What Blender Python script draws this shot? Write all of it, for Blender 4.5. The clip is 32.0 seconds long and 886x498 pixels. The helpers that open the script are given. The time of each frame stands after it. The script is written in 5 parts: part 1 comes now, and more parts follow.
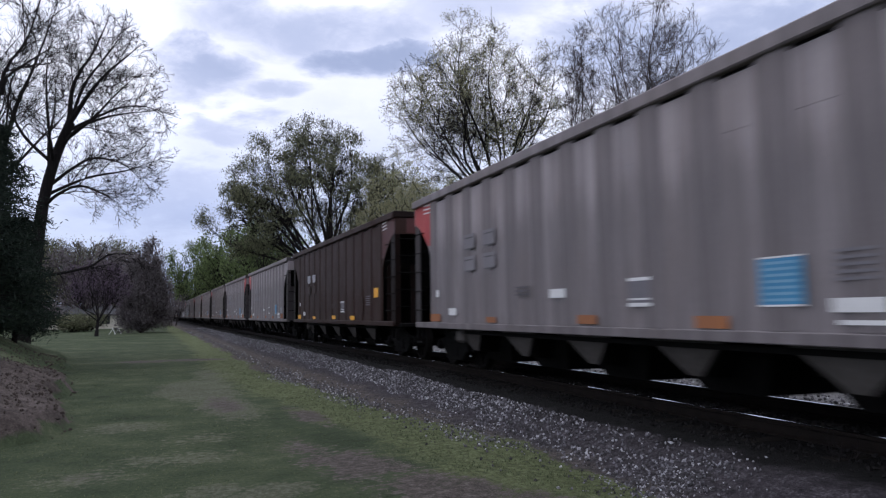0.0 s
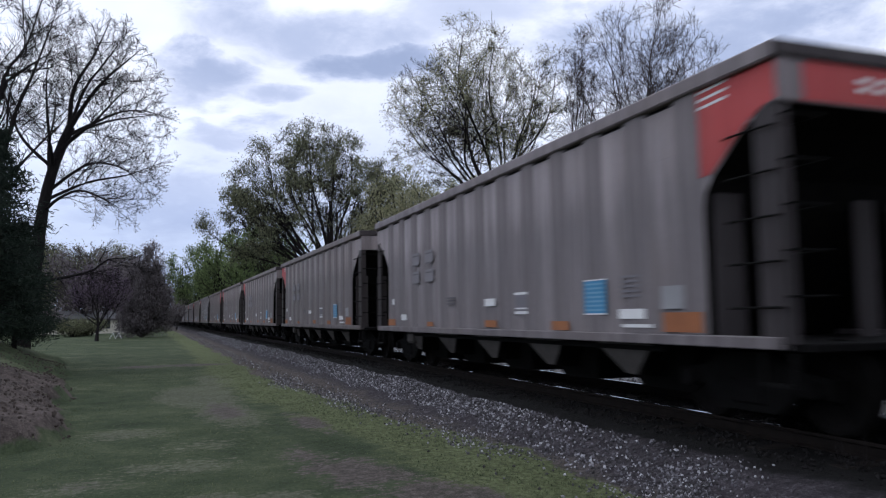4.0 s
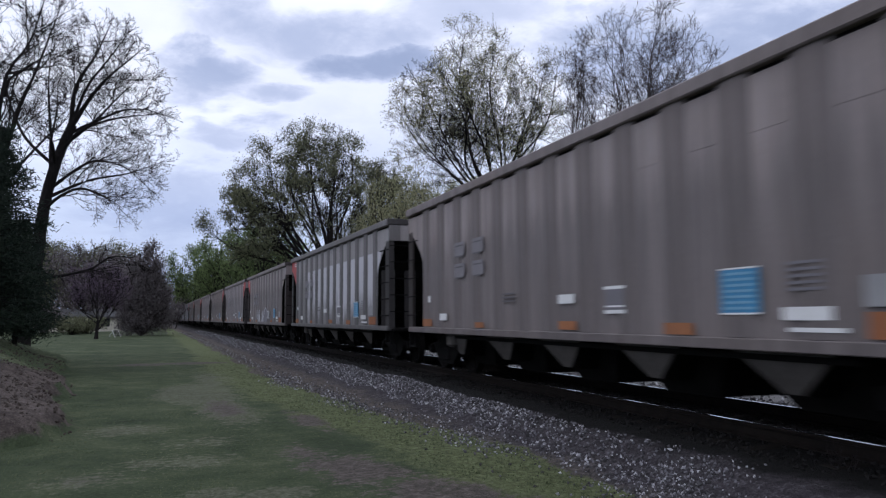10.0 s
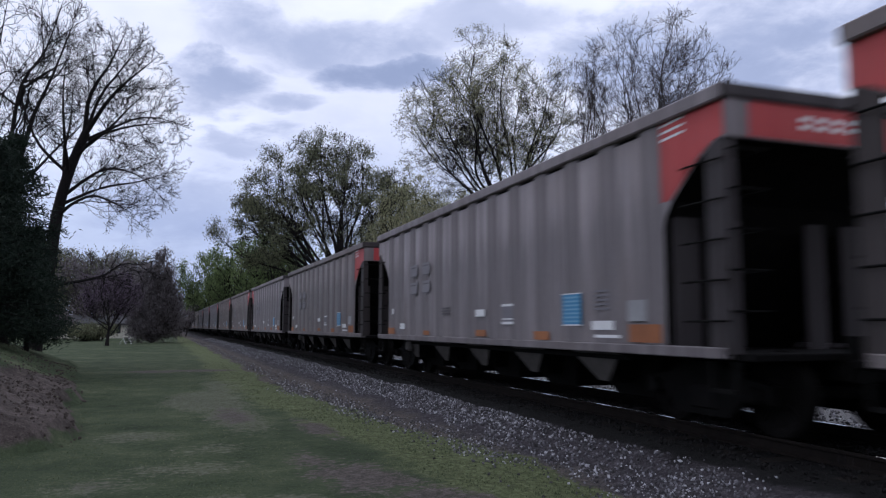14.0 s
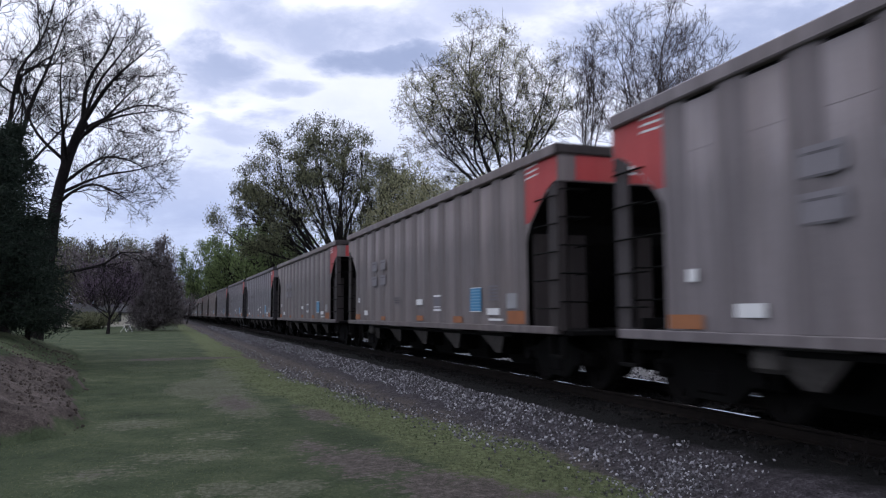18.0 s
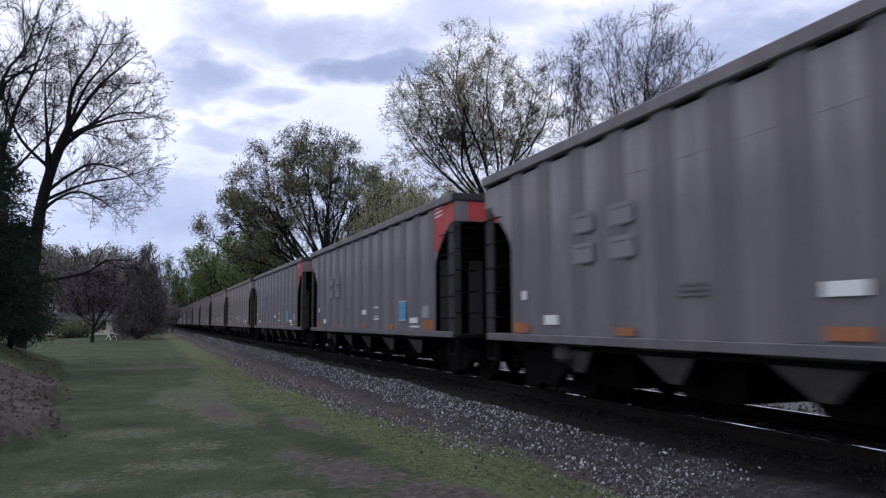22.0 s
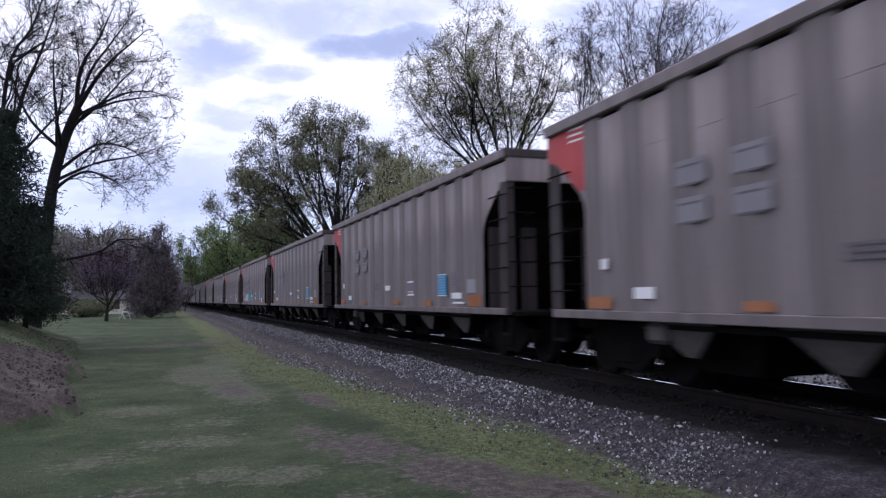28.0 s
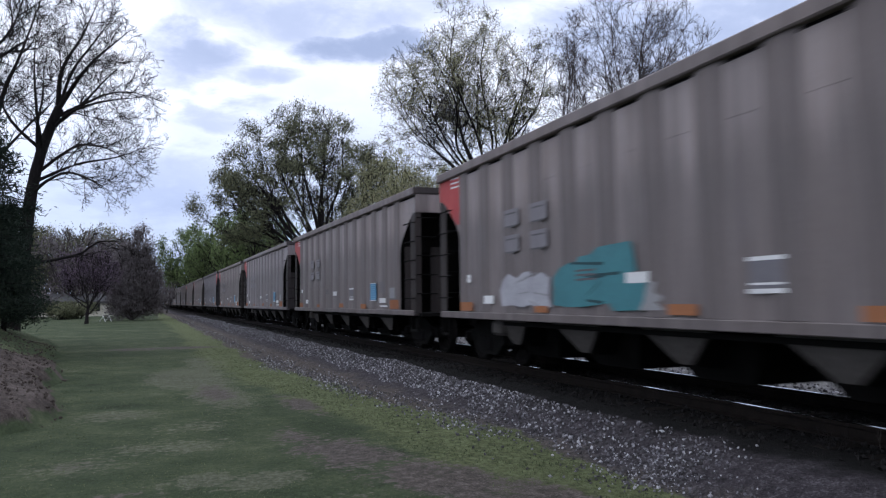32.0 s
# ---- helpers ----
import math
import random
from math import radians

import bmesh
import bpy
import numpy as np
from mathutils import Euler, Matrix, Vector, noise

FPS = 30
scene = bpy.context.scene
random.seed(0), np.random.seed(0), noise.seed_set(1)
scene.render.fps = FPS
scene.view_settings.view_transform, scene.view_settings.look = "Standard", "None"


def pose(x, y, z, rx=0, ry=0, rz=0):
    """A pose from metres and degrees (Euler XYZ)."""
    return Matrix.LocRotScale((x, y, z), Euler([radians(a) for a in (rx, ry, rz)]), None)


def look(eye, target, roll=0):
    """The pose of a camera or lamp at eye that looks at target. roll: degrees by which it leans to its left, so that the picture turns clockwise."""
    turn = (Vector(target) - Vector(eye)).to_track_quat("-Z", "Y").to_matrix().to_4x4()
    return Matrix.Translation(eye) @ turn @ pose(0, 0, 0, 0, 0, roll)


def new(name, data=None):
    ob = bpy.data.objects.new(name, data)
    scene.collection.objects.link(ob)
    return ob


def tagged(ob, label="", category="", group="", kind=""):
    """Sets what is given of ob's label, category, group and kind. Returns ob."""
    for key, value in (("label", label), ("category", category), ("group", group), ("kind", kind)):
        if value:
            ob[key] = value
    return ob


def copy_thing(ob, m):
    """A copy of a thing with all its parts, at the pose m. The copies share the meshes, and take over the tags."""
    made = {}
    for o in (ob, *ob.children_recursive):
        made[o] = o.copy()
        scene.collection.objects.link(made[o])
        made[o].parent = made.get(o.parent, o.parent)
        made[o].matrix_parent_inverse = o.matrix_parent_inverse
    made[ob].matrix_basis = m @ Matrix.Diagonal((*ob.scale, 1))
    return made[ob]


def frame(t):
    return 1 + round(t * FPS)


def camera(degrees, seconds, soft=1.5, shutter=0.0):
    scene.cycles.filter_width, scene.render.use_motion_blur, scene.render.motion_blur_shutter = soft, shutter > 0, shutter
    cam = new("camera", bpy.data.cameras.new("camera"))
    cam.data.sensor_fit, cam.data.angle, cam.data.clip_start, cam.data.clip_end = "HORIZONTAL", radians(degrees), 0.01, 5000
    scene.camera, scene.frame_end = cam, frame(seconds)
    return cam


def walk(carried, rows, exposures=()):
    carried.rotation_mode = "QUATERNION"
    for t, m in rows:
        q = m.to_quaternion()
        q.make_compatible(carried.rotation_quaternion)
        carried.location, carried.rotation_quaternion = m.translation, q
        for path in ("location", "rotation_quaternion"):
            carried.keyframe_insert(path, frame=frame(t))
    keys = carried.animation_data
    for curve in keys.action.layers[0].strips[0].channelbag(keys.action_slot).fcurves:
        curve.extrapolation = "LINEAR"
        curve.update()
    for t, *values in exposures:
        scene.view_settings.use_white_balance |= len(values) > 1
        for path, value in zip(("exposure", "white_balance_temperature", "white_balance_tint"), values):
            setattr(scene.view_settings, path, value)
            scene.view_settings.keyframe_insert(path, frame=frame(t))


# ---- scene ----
cam = camera(61.0, 32.0, soft=1.2, shutter=0.5)
# seconds, place, and turn of the hand-held camera: it stands by the track and sways a little
PATH = [
    (0.0, 0.000, -0.000, 1.600, 94.817, 0.698, -21.092),
    (0.5, -0.014, -0.010, 1.597, 95.106, 0.377, -21.016),
    (1.0, -0.010, -0.004, 1.604, 95.242, 0.346, -21.252),
    (1.5, -0.004, 0.050, 1.633, 95.220, 0.066, -21.936),
    (2.0, 0.008, 0.044, 1.610, 95.231, 0.027, -22.739),
    (2.5, 0.007, 0.070, 1.620, 95.278, 0.493, -21.821),
    (3.0, 0.021, 0.078, 1.616, 95.250, 0.821, -21.264),
    (3.5, 0.015, 0.086, 1.621, 95.084, 0.781, -20.940),
    (5.5, 0.016, 0.078, 1.618, 95.612, 0.733, -21.768),
    (6.0, 0.012, 0.084, 1.624, 95.944, 0.184, -21.325),
    (6.5, -0.000, 0.080, 1.619, 95.746, 0.214, -21.220),
    (7.0, -0.005, 0.059, 1.628, 96.166, 0.548, -20.857),
    (7.5, 0.009, -0.016, 1.597, 95.903, 0.619, -21.257),
    (8.0, -0.008, -0.017, 1.608, 95.693, 0.635, -21.463),
    (8.5, -0.018, -0.007, 1.616, 95.755, 0.567, -22.648),
    (9.0, -0.010, -0.036, 1.600, 95.713, 0.599, -21.207),
    (9.5, -0.001, -0.054, 1.579, 95.228, 0.076, -20.756),
    (10.0, -0.012, -0.014, 1.606, 95.180, 0.327, -21.103),
    (10.5, -0.007, 0.031, 1.621, 94.718, -0.136, -23.394),
    (11.0, 0.016, 0.044, 1.612, 95.242, 0.132, -22.848),
    (11.5, 0.006, 0.053, 1.614, 95.626, 0.608, -21.819),
    (12.0, 0.010, 0.045, 1.616, 95.833, 0.766, -21.597),
    (12.5, -0.001, 0.040, 1.615, 96.450, 0.527, -20.222),
    (13.0, -0.009, -0.001, 1.600, 95.732, 0.008, -20.353),
    (13.5, -0.009, -0.017, 1.596, 95.913, -0.050, -20.319),
    (15.5, -0.015, -0.027, 1.601, 95.154, -0.349, -20.809),
    (16.0, -0.011, -0.032, 1.602, 94.569, 0.157, -21.061),
    (16.5, -0.012, -0.039, 1.593, 94.539, 0.011, -20.562),
    (17.0, -0.020, -0.043, 1.599, 94.615, 0.141, -20.480),
    (17.5, -0.015, -0.043, 1.601, 94.917, 0.276, -20.310),
    (18.0, -0.015, -0.043, 1.603, 94.842, 0.270, -20.376),
    (18.5, -0.018, -0.038, 1.597, 94.814, -0.005, -20.242),
    (19.0, -0.013, -0.034, 1.598, 94.879, 0.022, -20.802),
    (19.5, -0.006, -0.025, 1.597, 94.976, 0.551, -21.005),
    (20.0, -0.004, -0.029, 1.598, 95.187, 0.181, -20.651),
    (20.5, -0.009, -0.026, 1.597, 95.115, 0.078, -20.459),
    (21.0, -0.014, -0.030, 1.596, 95.129, -0.191, -20.933),
    (21.5, -0.015, -0.037, 1.605, 95.604, 0.519, -21.419),
    (22.0, -0.010, -0.045, 1.606, 95.443, 0.300, -21.340),
    (22.5, -0.019, -0.048, 1.592, 95.483, 0.280, -20.844),
    (23.0, -0.013, -0.044, 1.603, 95.385, 0.757, -21.017),
    (23.5, -0.010, -0.036, 1.599, 95.218, 0.694, -21.197),
    (24.0, -0.002, -0.025, 1.590, 94.972, 0.675, -20.962),
    (24.5, -0.001, 0.021, 1.613, 94.320, 0.373, -20.530),
    (25.0, 0.003, 0.029, 1.606, 94.379, 0.588, -20.131),
    (25.5, -0.001, 0.032, 1.607, 94.186, 0.697, -20.153),
    (27.5, -0.001, 0.029, 1.602, 93.666, 0.664, -20.486),
    (28.0, 0.001, 0.026, 1.596, 93.651, 0.822, -20.512),
    (28.5, -0.000, 0.023, 1.604, 93.788, 0.948, -21.125),
    (29.0, -0.004, 0.025, 1.603, 93.884, 1.021, -21.558),
    (29.5, 0.010, 0.029, 1.608, 94.342, 1.019, -21.634),
    (30.0, 0.007, 0.025, 1.609, 94.376, 1.240, -21.542),
    (30.5, 0.006, 0.024, 1.614, 94.102, 1.035, -21.877),
    (31.0, 0.002, 0.024, 1.608, 93.818, 0.553, -21.294),
    (31.5, -0.001, 0.026, 1.607, 93.812, 0.387, -21.520),
    (32.0, -0.001, 0.028, 1.610, 93.891, 0.612, -21.747),
]
# seconds, stops, kelvin, tint: the camera settles its exposure and white balance on the way
LIGHTNESS = [(0, -0.02, 6150, 17), (1, -0.08, 6150, 12), (2, -0.04, 6150, -4), (3, -0.04, 6150, 4), (4, -0.06, 6050, 14), (6, -0.16, 5950, 17), (9, -0.18, 6050, 13), (11, -0.06, 6050, 17), (12, -0.15, 6000, 17), (13, -0.28, 5900, 17), (16, -0.14, 6050, 17), (19, -0.03, 6100, 17), (23, -0.05, 6050, 18), (25, 0.02, 5950, 18), (28, 0.20, 5950, 23), (30, 0.12, 6050, 16), (32, 0.12, 6050, 14)]
walk(cam, [(t, pose(*p)) for t, *p in PATH], exposures=LIGHTNESS)

# ---- light: a bright overcast sky, towards evening ----
world = bpy.data.worlds.new("overcast_sky")
scene.world = world
world.use_nodes = True


CLOUDS = [(2.7, 17.4, 3.4, 1.7, 0.50), (10.3, 21.0, 8.0, 2.2, 0.40), (14.0, 18.6, 5.0, 1.3, 0.62), (7.5, 16.4, 2.4, 0.7, 0.36), (4.6, 13.7, 4.0, 1.2, 0.30), (39.0, 19.5, 10.5, 5.0, 0.52), (23.3, 22.6, 7.0, 1.8, 0.30), (1.6, 8.2, 7.0, 2.8, 0.22)]


def sky():
    nt = world.node_tree
    link = nt.links.new
    bg = nt.nodes["Background"]
    co = nt.nodes.new("ShaderNodeTexCoord").outputs["Generated"]
    blue = nt.nodes.new("ShaderNodeTexSky")
    blue.sky_type, blue.sun_disc = "NISHITA", False
    blue.sun_elevation, blue.sun_rotation = radians(38), radians(-25)
    sep = nt.nodes.new("ShaderNodeSeparateXYZ")
    link(co, sep.inputs[0])
    # cloud layer: the direction laid on a flat ceiling, so that the clouds run together towards the horizon
    up = nt.nodes.new("ShaderNodeMath")
    up.operation = "ADD"
    link(sep.outputs[2], up.inputs[0])
    up.inputs[1].default_value = 0.22
    flat = nt.nodes.new("ShaderNodeVectorMath")
    flat.operation = "SCALE"
    inv = nt.nodes.new("ShaderNodeMath")
    inv.operation = "DIVIDE"
    inv.inputs[0].default_value = 1.0
    link(up.outputs[0], inv.inputs[1])
    link(co, flat.inputs[0])
    link(inv.outputs[0], flat.inputs["Scale"])
    drift = nt.nodes.new("ShaderNodeVectorMath")
    drift.operation = "ADD"
    link(flat.outputs[0], drift.inputs[0])
    drift.inputs[1].default_value = (-0.728, 0.110, -0.004)
    shapes = []
    for scale, detail, rough, w in ((1.0, 5, 0.50, 6.1), (2.9, 6, 0.55, 1.2), (8.5, 5, 0.6, 3.3)):
        n = nt.nodes.new("ShaderNodeTexNoise")
        n.noise_dimensions = "4D"
        n.inputs["Scale"].default_value, n.inputs["Detail"].default_value, n.inputs["Roughness"].default_value, n.inputs["W"].default_value = scale, detail, rough, w
        n.inputs["Distortion"].default_value = 0.3
        link(drift.outputs[0], n.inputs["Vector"])
        shapes.append(n.outputs["Fac"])
    add = nt.nodes.new("ShaderNodeMath")
    add.operation = "MULTIPLY_ADD"
    link(shapes[1], add.inputs[0])
    add.inputs[1].default_value = 0.35
    link(shapes[0], add.inputs[2])
    # grey-blue undersides: bearing, height, half widths (degrees) and weight of the patches that stand out
    def sums(op, p, q=0.0, clamp=False):
        n = nt.nodes.new("ShaderNodeMath")
        n.operation, n.use_clamp = op, clamp
        for sock, v in zip(n.inputs, (p, q)):
            if isinstance(v, float):
                sock.default_value = v
            else:
                link(v, sock)
        return n.outputs[0]

    bearing = sums("MULTIPLY", sums("ARCTAN2", sep.outputs[0], sep.outputs[1]), 57.3)
    rise = sums("MULTIPLY", sums("ARCSINE", sep.outputs[2]), 57.3)
    curl = sums("SUBTRACT", shapes[2], 0.5)
    puff = sums("SUBTRACT", shapes[1], 0.5)
    swell = sums("SUBTRACT", shapes[0], 0.5)
    shade = None
    for az, up_at, wide, tall, weight in CLOUDS:
        u = sums("DIVIDE", sums("SUBTRACT", sums("ADD", bearing, sums("MULTIPLY", swell, 9.0)), az), wide)
        v = sums("DIVIDE", sums("SUBTRACT", sums("ADD", rise, sums("MULTIPLY", puff, 7.0)), up_at), tall)
        # rounded heads above, a plainer base below
        far = sums("ADD", sums("ADD", sums("MULTIPLY", u, u), sums("MULTIPLY", v, v)), sums("ADD", sums("MULTIPLY", puff, 3.0), sums("MULTIPLY", curl, 3.2)))
        m = nt.nodes.new("ShaderNodeMapRange")
        m.interpolation_type = "SMOOTHSTEP"
        link(far, m.inputs[0])
        m.inputs[1].default_value, m.inputs[2].default_value, m.inputs[3].default_value, m.inputs[4].default_value = -0.2, 1.7, weight, 0.0
        shade = m.outputs[0] if shade is None else sums("MAXIMUM", shade, m.outputs[0])
    loose = nt.nodes.new("ShaderNodeMapRange")
    loose.interpolation_type = "SMOOTHSTEP"
    link(add.outputs[0], loose.inputs[0])
    loose.inputs[1].default_value, loose.inputs[2].default_value, loose.inputs[3].default_value, loose.inputs[4].default_value = 0.50, 0.70, 0.62, 0.0
    cr = nt.nodes.new("ShaderNodeValToRGB")
    el = cr.color_ramp.elements
    el[0].position, el[0].color = 0.0, (1.18, 1.22, 1.29, 1)
    el[1].position, el[1].color = 0.9, (0.31, 0.39, 0.58, 1)
    e = el.new(0.25)
    e.color = (0.82, 0.88, 1.03, 1)
    e = el.new(0.55)
    e.color = (0.53, 0.61, 0.80, 1)
    link(sums("ADD", shade, sums("ADD", sums("MULTIPLY", loose.outputs[0], 0.22), sums("MULTIPLY", curl, 0.16))), cr.inputs[0])
    dim = nt.nodes.new("ShaderNodeMix")
    dim.data_type, dim.blend_type = "RGBA", "MIX"
    scaled = nt.nodes.new("ShaderNodeVectorMath")
    scaled.operation = "SCALE"
    link(blue.outputs[0], scaled.inputs[0])
    scaled.inputs["Scale"].default_value = 0.05
    dim.inputs[0].default_value = 0.97
    link(scaled.outputs[0], dim.inputs[6])
    link(cr.outputs[0], dim.inputs[7])
    # the cloud is thicker, and so duller, along the horizon
    low = nt.nodes.new("ShaderNodeValToRGB")
    el = low.color_ramp.elements
    el[0].position, el[0].color = 0.0, (0.47, 0.53, 0.66, 1)
    el[1].position, el[1].color = 0.29, (1, 1, 1, 1)
    e = el.new(0.13)
    e.color = (0.63, 0.69, 0.80, 1)
    link(sep.outputs[2], low.inputs[0])
    dull = nt.nodes.new("ShaderNodeVectorMath")
    dull.operation = "MULTIPLY"
    link(dim.outputs[2], dull.inputs[0])
    link(low.outputs[0], dull.inputs[1])
    link(dull.outputs[0], bg.inputs["Color"])
    bg.inputs["Strength"].default_value = 1.0


sky()
sun = new("sun", bpy.data.lights.new("sun", "SUN"))
sun.data.energy, sun.data.angle, sun.data.color = 0.4, radians(25), (1.0, 0.98, 0.98)
sun.matrix_basis = look((0, 0, 30), (6, -14, 10))


# ---- small helpers of this scene ----
TRACK_X = 7.33     # centre of the track where it runs straight along y
RAIL_Z = 0.41      # top of the rails
SPEED = 11.25      # train, metres a second towards -y
PITCH = 16.2       # one car over the couplers


def track_at(y):
    """Centre of the track and its heading (degrees): straight far off, a gentle bend beside the standpoint."""
    d = max(0.0, 24.1 - y)
    near = min(d, 44.0)
    slope = 0.00187 * near
    return TRACK_X - 0.00187 * near * near / 2 - slope * (d - near), -math.degrees(math.atan(slope))


def part(name, bm, material, parent=None, label="", smooth=False):
    """A bmesh as ONE mesh object, under a thing or a part."""
    me = bpy.data.meshes.new(name)
    bm.to_mesh(me)
    bm.free()
    me.materials.append(material)
    if smooth:
        me.polygons.foreach_set("use_smooth", [True] * len(me.polygons))
    ob = new(name, me)
    if parent:
        ob.parent = parent
    if label:
        tagged(ob, label)
    return ob


def shared(name, me, parent, x=0, y=0, z=0, rz=0, label=""):
    """One more object on a mesh that is there already."""
    ob = new(name, me)
    ob.parent = parent
    ob.matrix_basis = pose(x, y, z, 0, 0, rz)
    if label:
        tagged(ob, label)
    return ob


def pydata(name, verts, faces, material, parent=None, smooth=False):
    me = bpy.data.meshes.new(name)
    me.from_pydata(verts, [], faces)
    me.materials.append(material)
    if smooth:
        me.polygons.foreach_set("use_smooth", [True] * len(me.polygons))
    ob = new(name, me)
    if parent:
        ob.parent = parent
    return ob


def empty(name, x=0, y=0, z=0, rz=0):
    ob = new(name)
    ob.empty_display_size = 0.2
    ob.matrix_basis = pose(x, y, z, 0, 0, rz)
    return ob


def box(bm, x0, y0, z0, x1, y1, z1, bevel=0.0):
    vs = [bm.verts.new(p) for p in ((x0, y0, z0), (x1, y0, z0), (x1, y1, z0), (x0, y1, z0), (x0, y0, z1), (x1, y0, z1), (x1, y1, z1), (x0, y1, z1))]
    fs = [bm.faces.new([vs[i] for i in q]) for q in ((3, 2, 1, 0), (4, 5, 6, 7), (0, 1, 5, 4), (1, 2, 6, 5), (2, 3, 7, 6), (3, 0, 4, 7))]
    if bevel:
        edges = list({e for f in fs for e in f.edges})
        bmesh.ops.bevel(bm, geom=edges, offset=bevel, segments=1, affect="EDGES", profile=0.5)


def boxes(*rows, bevel=0.0):
    bm = bmesh.new()
    for r in rows:
        box(bm, *r, bevel=bevel)
    return bm


def prism(bm, outline, axis, a, b):
    """A flat outline pushed from a to b along an axis (0 x, 1 y, 2 z); the outline holds the other two coordinates in order."""
    def at(p, c):
        q = list(p)
        q.insert(axis, c)
        return q
    lo = [bm.verts.new(at(p, a)) for p in outline]
    hi = [bm.verts.new(at(p, b)) for p in outline]
    n = len(outline)
    bm.faces.new(lo[::-1])
    bm.faces.new(hi)
    for i in range(n):
        bm.faces.new((lo[i], lo[(i + 1) % n], hi[(i + 1) % n], hi[i]))
    bmesh.ops.recalc_face_normals(bm, faces=bm.faces[:])


def rod(bm, a, b, r0, r1=None, sides=6):
    """A round bar from a to b."""
    a, b = Vector(a), Vector(b)
    r1 = r0 if r1 is None else r1
    d = (b - a).normalized()
    u = d.orthogonal().normalized()
    v = d.cross(u)
    rings = []
    for c, r in ((a, r0), (b, r1)):
        rings.append([bm.verts.new(c + (u * math.cos(k * math.tau / sides) + v * math.sin(k * math.tau / sides)) * r) for k in range(sides)])
    for k in range(sides):
        bm.faces.new((rings[0][k], rings[0][(k + 1) % sides], rings[1][(k + 1) % sides], rings[1][k]))
    bm.faces.new(rings[0][::-1])
    bm.faces.new(rings[1])


# ---- materials ----
def nodes_of(name):
    m = bpy.data.materials.new(name)
    m.use_nodes = True
    nt = m.node_tree
    return m, nt, nt.nodes["Principled BSDF"]


def node(nt, kind, **values):
    n = nt.nodes.new(kind)
    for k, v in values.items():
        n.inputs[k].default_value = v
    return n


def noise_tex(nt, vec, scale, detail=4, rough=0.55, distort=0.0):
    n = node(nt, "ShaderNodeTexNoise", Scale=scale, Detail=detail, Roughness=rough, Distortion=distort)
    nt.links.new(vec, n.inputs["Vector"])
    return n.outputs["Fac"]


def ramp(nt, fac, stops):
    n = node(nt, "ShaderNodeValToRGB")
    el = n.color_ramp.elements
    el[0].position, el[0].color = stops[0][0], (*stops[0][1], 1)
    el[1].position, el[1].color = stops[-1][0], (*stops[-1][1], 1)
    for p, c in stops[1:-1]:
        e = el.new(p)
        e.color = (*c, 1)
    nt.links.new(fac, n.inputs["Fac"])
    return n.outputs["Color"]


def grey(v):
    return (v, v, v)


def mix(nt, fac, a, b, mode="MIX"):
    n = node(nt, "ShaderNodeMix")
    n.data_type, n.blend_type = "RGBA", mode
    for sock, v in ((n.inputs[0], fac), (n.inputs[6], a), (n.inputs[7], b)):
        if isinstance(v, (int, float)):
            sock.default_value = v
        elif isinstance(v, tuple):
            sock.default_value = (*v, 1)
        else:
            nt.links.new(v, sock)
    return n.outputs[2]


def maths(nt, op, a, b=0.0, clamp=False):
    n = node(nt, "ShaderNodeMath")
    n.operation, n.use_clamp = op, clamp
    for sock, v in ((n.inputs[0], a), (n.inputs[1], b)):
        if isinstance(v, (int, float)):
            sock.default_value = v
        else:
            nt.links.new(v, sock)
    return n.outputs[0]


def spread(nt, v, lo, hi):
    n = node(nt, "ShaderNodeMapRange")
    n.interpolation_type = "SMOOTHSTEP"
    nt.links.new(v, n.inputs[0])
    n.inputs[1].default_value, n.inputs[2].default_value = lo, hi
    return n.outputs[0]


def bump(nt, bsdf, height, strength=0.3, distance=0.02):
    n = node(nt, "ShaderNodeBump", Strength=strength, Distance=distance)
    nt.links.new(height, n.inputs["Height"])
    nt.links.new(n.outputs["Normal"], bsdf.inputs["Normal"])


def stretched(nt, vec, sx, sy, sz):
    n = node(nt, "ShaderNodeMapping")
    n.inputs["Scale"].default_value = (sx, sy, sz)
    nt.links.new(vec, n.inputs["Vector"])
    return n.outputs[0]


def simple(name, a, b, rough=0.8, scale=4.0, metal=0.0, relief=0.0):
    """Two tones broken up by grain at two scales."""
    m, nt, bsdf = nodes_of(name)
    co = node(nt, "ShaderNodeTexCoord").outputs["Object"]
    rnd = node(nt, "ShaderNodeObjectInfo").outputs["Random"]
    f1, f2 = noise_tex(nt, co, scale), noise_tex(nt, co, scale * 9)
    f = maths(nt, "ADD", maths(nt, "MULTIPLY", f1, 0.6), maths(nt, "MULTIPLY", f2, 0.4))
    f = maths(nt, "ADD", f, maths(nt, "MULTIPLY", maths(nt, "SUBTRACT", rnd, 0.5), 0.12))
    nt.links.new(ramp(nt, f, [(0.3, a), (0.7, b)]), bsdf.inputs["Base Color"])
    bsdf.inputs["Roughness"].default_value, bsdf.inputs["Metallic"].default_value = rough, metal
    if rough >= 0.85:   # sooty and earthy surfaces hardly shine
        bsdf.inputs["Specular IOR Level"].default_value = 0.08
    if relief:
        bump(nt, bsdf, f2, 0.5, relief)
    return m


